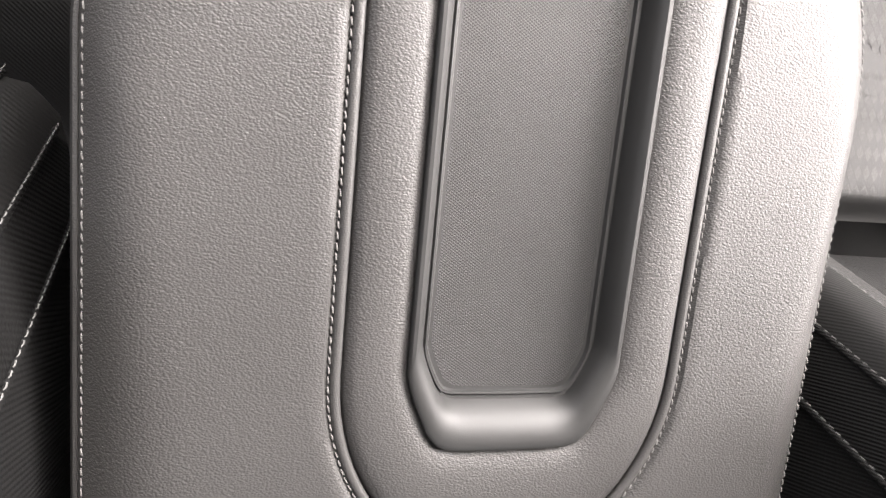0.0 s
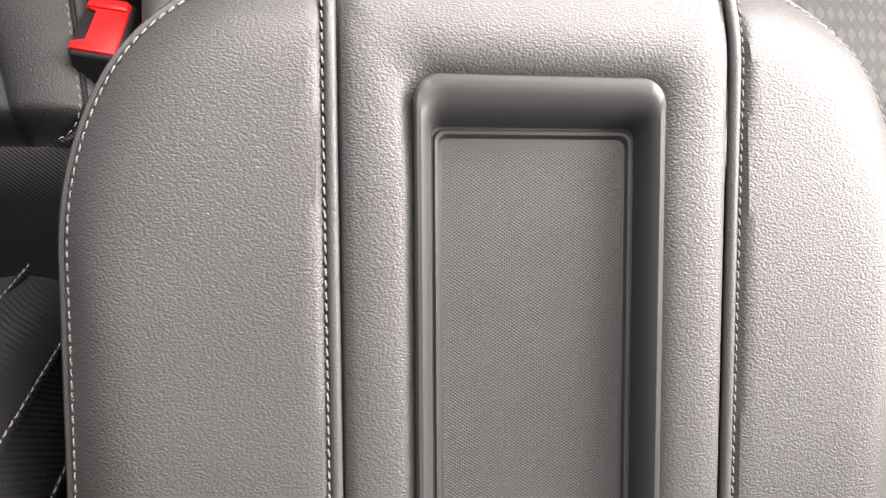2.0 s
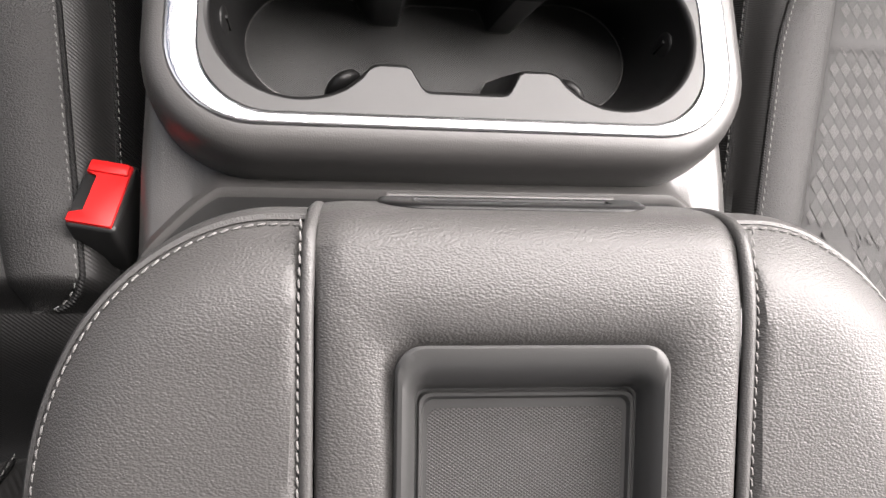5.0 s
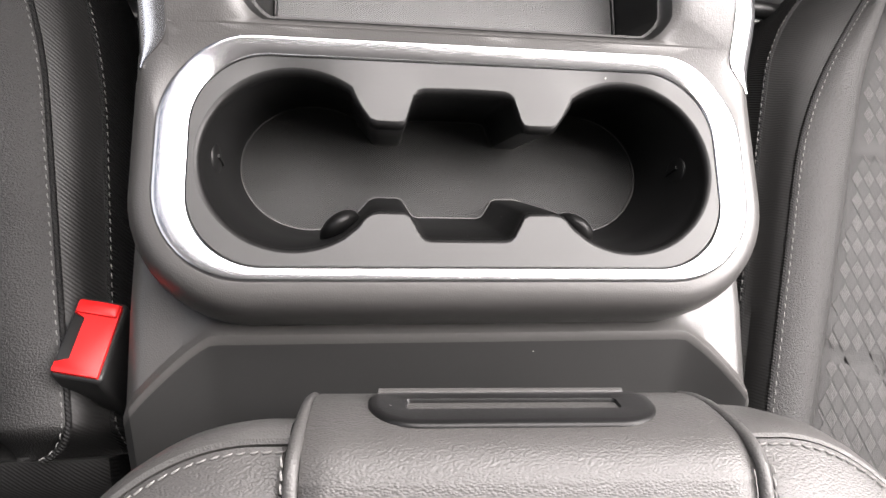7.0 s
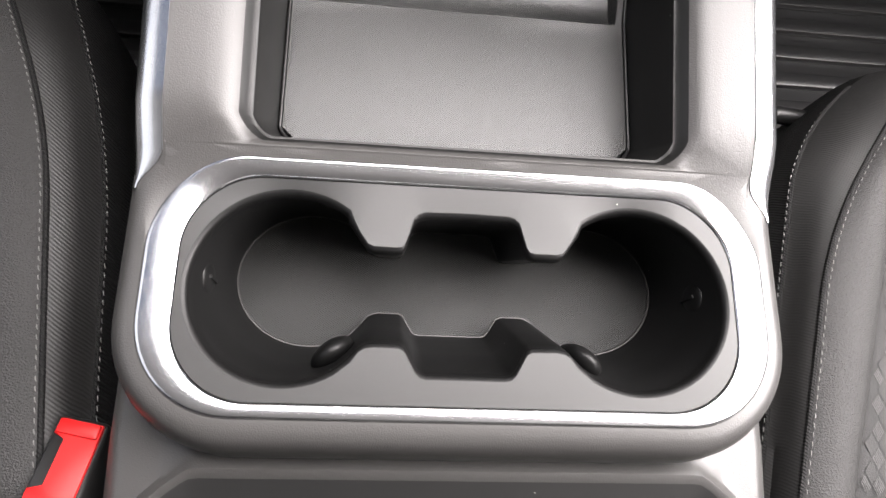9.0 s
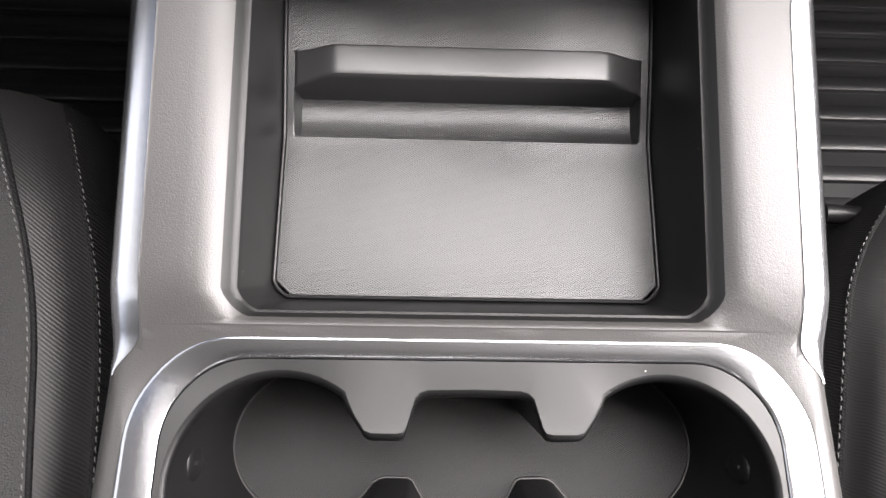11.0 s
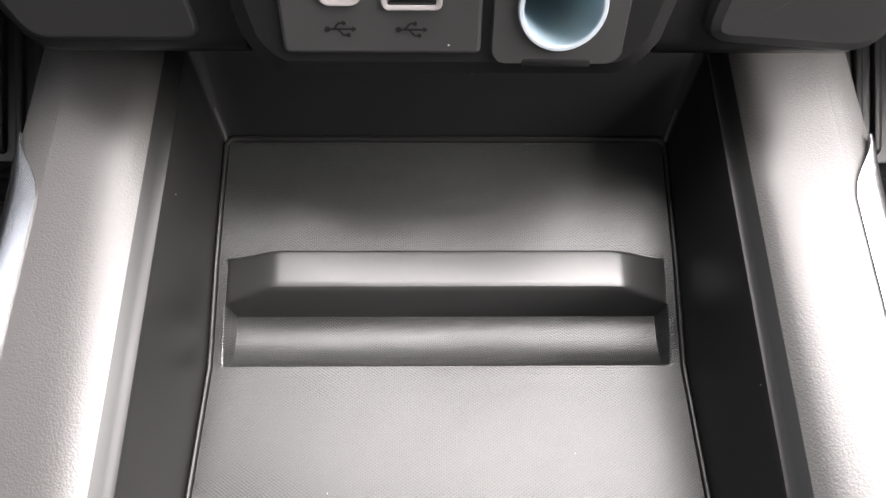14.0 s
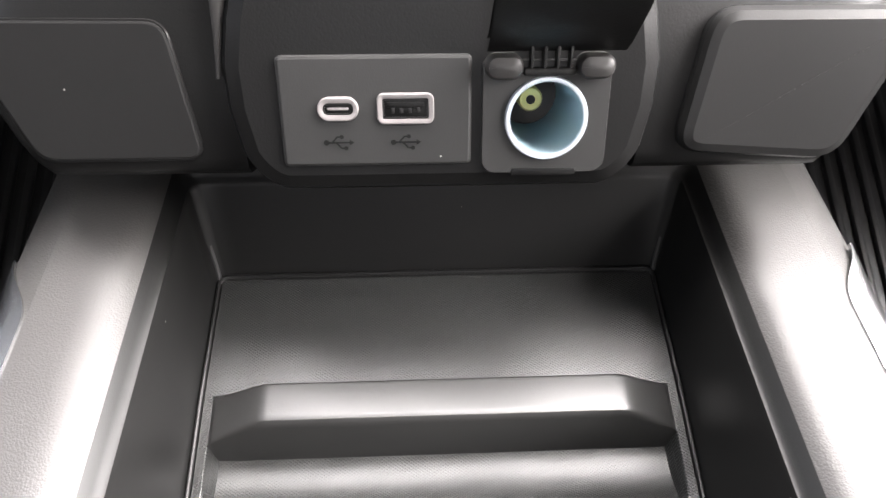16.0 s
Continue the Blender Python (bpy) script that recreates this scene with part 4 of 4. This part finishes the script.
# ---- seats ----
def seat(sx, name, label):
    """A front seat; its inner side faces the console. sx: which side of the console."""
    top = empty(name)
    if sx < 0:
        rear, lean, front = 0.303, 0.043, 0.645
        xa = lambda y: 0.1765 + 0.10 * (y - 0.39) + 1.3 * max(0.0, y - 0.47) ** 2
        xb0 = lambda y: 0.1918 + 0.15 * (y - 0.388) + 1.6 * max(0.0, y - 0.48) ** 2
        # the bolster's rear corner is rounded
        xb = lambda y: xb0(y) + (0.020 - math.sqrt(max(0.0, 0.0004 - max(0.0, 0.323 - y) ** 2))) * (1 if y >= rear else 0)
        xc = lambda y: max(xb(y) + 0.012, xb0(y) + 0.036 + 0.10 * (y - 0.35))
        ys = list(np.linspace(rear, 0.326, 14)) + list(np.linspace(0.335, front, 48))
        back_ys = list(np.linspace(0.19, rear, 10))
    else:
        rear, lean, front = 0.198, 0.0, 0.619
        xa = lambda y: 0.1930 + 0.235 * (y - 0.4448) + 6.0 * max(0.0, y - 0.52) ** 2
        xb = lambda y: 0.1765 + 0.26 * (y - 0.335) + 2.6 * max(0.0, y - 0.45) ** 2
        xc = lambda y: 0.2077 + 0.31 * (y - 0.3459) + 2.6 * max(0.0, y - 0.50) ** 2
        ys = list(np.linspace(rear, rear + 0.017, 6)) + list(np.linspace(0.225, front, 78))
        back_ys = []
    seam_y = lambda x: 0.345 - 0.34 * (x - 0.218)

    def fall(y):
        return 1.6 * max(0.0, y + 0.645 - front - 0.565) ** 1.7 + 0.02 * (1 - smooth(rear, rear + 0.017, y))

    def dent(x, y):
        """The two cross seams sunk into the padded panel."""
        return 0.0024 * (math.exp(-((y - seam_y(x)) / 0.003) ** 2) + math.exp(-((y - 0.467) / 0.003) ** 2))

    def at(kind, y):
        a, b, c = xa(y), xb(y), xc(y)
        table = {
            "side": [(a - 0.006, 0.14), (a - 0.011, 0.22), (a - 0.0125, 0.27), (a - 0.0115, 0.300), (a - 0.0075, 0.317), (a - 0.0015, 0.3262)],
            "band": [(a - 0.0015, 0.3262), (a + 0.002, 0.3295), (a + 0.3 * (b - a), 0.3370), (a + 0.65 * (b - a), 0.3430), (b - 0.001, 0.3458)],
            "bolster": [(b - 0.001, 0.3458), (b + 0.002, 0.3475), (b + 0.3 * (c - b), 0.3502), (b + 0.55 * (c - b), 0.3506), (b + 0.8 * (c - b), 0.3490), (c - 0.001, 0.3462), (c, 0.3445)],
            "panel": [(c, 0.3440), (c + 0.002, 0.3448)] + [(c + k, 0.3450 - 0.012 * k) for k in (0.008, 0.016, 0.026, 0.038, 0.052, 0.07, 0.09)] + [(0.44, 0.3430), (0.56, 0.345), (0.64, 0.358), (0.67, 0.33), (0.68, 0.14)],
        }
        return [(sx * x, y, z - fall(y) * (z - 0.14) / 0.2 - (dent(x, y) if kind == "panel" and x < 0.5 else 0.0)) for x, z in table[kind]]

    def lower(rows):
        """The band running on behind the bolster's rounded corner, a little lower."""
        out = []
        for y in back_ys:
            a = 0.1695
            k = 0.11 * (1 - smooth(0.215, rear, y))
            out.append([(sx * x, y, z - k) for x, z in ((a - 0.0015, 0.3262), (a + 0.002, 0.3285), (a + 0.012, 0.332), (a + 0.03, 0.334), (a + 0.13, 0.333))])
        return out + rows

    side_rows = [[(sx * x, y, z) for x, z in ((0.162, 0.10), (0.157, 0.13), (0.1555, 0.16), (0.1565, 0.19), (0.1605, 0.205), (0.168, 0.2162 + 0.11 * smooth(0.215, rear, y)))] for y in back_ys] + [at("side", y) for y in ys]
    side = part("cushion_side", loft(side_rows, closed=False), FABRIC, top, "dark woven cloth side")
    band = part("cushion_band", loft(lower([at("band", y) for y in ys]), closed=False), TWILL, top, "twill woven cloth band")
    part("cushion_bolster", loft([at("bolster", y) for y in ys], closed=False), FELT, top, "grey felt-like bolster")
    panel = part("cushion_panel", loft([at("panel", y) for y in ys], closed=False), PANEL, top, "patterned cloth seat panel")
    fine = list(np.linspace(rear + 0.0008, front - 0.015, 260))
    for k, lift, dx in (("side", 0.0007, 0.003), ("band", 0.0009, 0.0032)):
        ends = [at(k, y)[-1] for y in fine]
        if k == "band":
            ends = [(x, y, z + 0.02 * (1 - smooth(rear, rear + 0.017, y)) * 0.8) for x, y, z in ends]
        part("seam_stitching", stitches([(x + sx * (-dx if k == "side" else dx) * 0.6, y, z + lift - (0.0012 if k == "side" else 0)) for x, y, z in ends], (0, 0, 1), 0.0030, 0.0018, 0.00026), GREYTHREAD, band if k == "band" else side, "grey thread stitching")
        part("piping", tube([(x, y, z - 0.0008) for x, y, z in ends], 0.0017, 8), FABRIC, band if k == "band" else side)
    if sx > 0:
        # ribbed rhombs alternate with plain ones down slanting columns; dark grooves part them
        ribs, plain = bmesh.new(), bmesh.new()
        e1, e2 = Vector((0.0050, 0.0057)), Vector((0.00285, -0.00685))
        step, drop = Vector((0.0079, 0.0)), Vector((0.0057, -0.0137))

        def quad(bm, corners, lift):
            pts = []
            for p in corners:
                if not (xc(p.y) + 0.0015 < p.x < 0.345 and 0.206 < p.y < 0.578):
                    return
                if min(abs(p.y - seam_y(p.x)), abs(p.y - 0.467)) < 0.0022:
                    return
                pts.append((p.x, p.y, 0.3450 - 0.012 * (p.x - xc(p.y)) - fall(p.y) - dent(p.x, p.y) + lift))
            bm.faces.new([bm.verts.new(q) for q in pts])

        for j in range(-2, 32):
            for i in range(-24, 26):
                o = Vector((0.25, 0.60)) + step * i + drop * j
                if not (0.17 < o.x < 0.37 and 0.19 < o.y < 0.60):
                    continue
                for k in range(6):
                    f0, f1 = 0.07 + k * 0.152, 0.07 + k * 0.152 + 0.075
                    quad(ribs, (o + e1 * f0 + e2 * 0.06, o + e1 * f1 + e2 * 0.06, o + e1 * f1 + e2 * 0.94, o + e1 * f0 + e2 * 0.94), 0.00045)
                p = o + e2
                quad(plain, (p + e1 * 0.04 + e2 * 0.03, p + e1 * 0.96 + e2 * 0.03, p + e1 * 0.96 + e2 * 0.97, p + e1 * 0.04 + e2 * 0.97), 0.00030)
        part("ribbed_weave", ribs, RIBBED, panel, "pale ribbed woven rhombs", flat=True)["kind"] = "stuff"
        part("plain_weave", plain, PLAINCLOTH, panel, "plain woven rhombs", flat=True)["kind"] = "stuff"
    # backrest: the inner edge leans back
    back = {
        "backrest_side": [(0.168, -0.20), (0.168, -0.12), (0.170, -0.062), (0.174, -0.042), (0.1775, -0.023)],
        "backrest_band": [(0.1775, -0.023), (0.181, -0.010), (0.188, -0.002), (0.198, 0.0)],
        "backrest_bolster": [(0.198, 0.0), (0.21, -0.001), (0.228, -0.010), (0.240, -0.018)],
        "backrest_panel": [(0.240, -0.018), (0.26, -0.021), (0.40, -0.024), (0.56, -0.02), (0.64, 0.0), (0.67, -0.05), (0.67, -0.20)],
    }
    made = {}
    for nm, sec in back.items():
        rows = []
        for z in np.linspace(0.335, 0.90, 24):
            y0 = 0.170 + lean - 0.66 * (z - 0.40) + 0.35 * max(0.0, z - 0.5) ** 1.3 + 0.02 * (1 - smooth(0.335, 0.37, z)) * -1
            rows.append([(sx * x, y0 + d, z) for x, d in sec])
        made[nm] = part(nm, loft(rows, closed=False), FELT if "bolster" in nm else TWILL if "band" in nm else FABRIC, top)
    for nm, i in (("backrest_side", 2), ("backrest_side", 4), ("backrest_band", 3)):
        x, d = back[nm][i]
        path = [(sx * (x - 0.0012), 0.170 + lean - 0.66 * (z - 0.40) + 0.35 * max(0.0, z - 0.5) ** 1.3 + d + 0.001, z) for z in np.linspace(0.36, 0.62, 70)]
        part("seam_stitching", stitches(path, (-sx * 0.8, 0.5, 0.2), 0.0030, 0.0020, 0.00024), GREYTHREAD, made[nm], "grey thread stitching")
        part("piping", tube([(p[0] + sx * 0.001, p[1] - 0.003, p[2]) for p in path], 0.0016, 8), FABRIC, made[nm])
    return tagged(top, label, "seat", "front seats")


seat(-1, "front_seat", "charcoal cloth front seat with grey stitching, buckle beside it")
seat(1, "front_seat", "charcoal cloth front seat with diamond-woven panel and grey bolster")

# ---- seat belt buckle ----
buckle = empty("seat_belt_buckle")
tagged(buckle, "black seat belt buckle with a red release button", "seat belt buckle")
BO = Vector((-0.1855, 0.3445, 0.3580))
BX = (Vector((-0.1640, 0.3405, 0.3600)) - BO).normalized()
BY = (Vector((-0.1815, 0.3787, 0.3435)) - BO).normalized()
BZ = BX.cross(BY).normalized()


def bk(x, y, z):
    return tuple(BO + BX * x + BY * y + BZ * z)


def bk_prism(loop, z0, z1, bev):
    cx, cy = sum(p[0] for p in loop) / len(loop), sum(p[1] for p in loop) / len(loop)
    s = lambda k: [(cx + (x - cx) * (1 - k), cy + (y - cy) * (1 - k)) for x, y in loop]
    return loft([[bk(x, y, z) for x, y in s(k)] for k, z in ((0.0, z0), (0.0, z1 - bev), (0.03, z1 - bev * 0.3), (0.08, z1))], cap0=True, cap1=True)


part("housing", bk_prism(rr(-0.0012, 0.0232, -0.0018, 0.0400, 0.003, 5, 4), -0.085, -0.0012, 0.002), SATIN, buckle, "black plastic housing")
bm = bmesh.new()
redl = [(0.0, 0.0), (0.0213, 0.0), (0.0213, 0.0375), (0.0005, 0.0375), (0.0005, 0.0300), (0.0068, 0.0285), (0.0068, 0.0065), (0.0, 0.0050)]
lo, hi = [bm.verts.new(bk(x, y, -0.003)) for x, y in redl], [bm.verts.new(bk(x, y, 0.0006)) for x, y in redl]
bm.faces.new(hi)
for i in range(len(redl)):
    j = (i + 1) % len(redl)
    bm.faces.new((lo[i], lo[j], hi[j], hi[i]))
bmesh.ops.bevel(bm, geom=[e for e in bm.edges if len(e.link_faces) == 2], offset=0.0006, segments=2, profile=0.5, affect="EDGES")
button = part("release_button", bm, RED, buckle, "bright red release button")
part("button_lip", bk_prism(rr(0.0010, 0.0208, 0.0302, 0.0372, 0.0012, 4, 3), -0.001, 0.0019, 0.0010), RED, button)

# seat lever knob in the footwell
knob = tagged(part("seat_lever_knob", tube([(0.250, 0.5885, 0.292), (0.2275, 0.5885, 0.296), (0.2240, 0.5885, 0.296)], 0.0062, 14), DEEP), "small black round lever knob beside the seat", "knob")
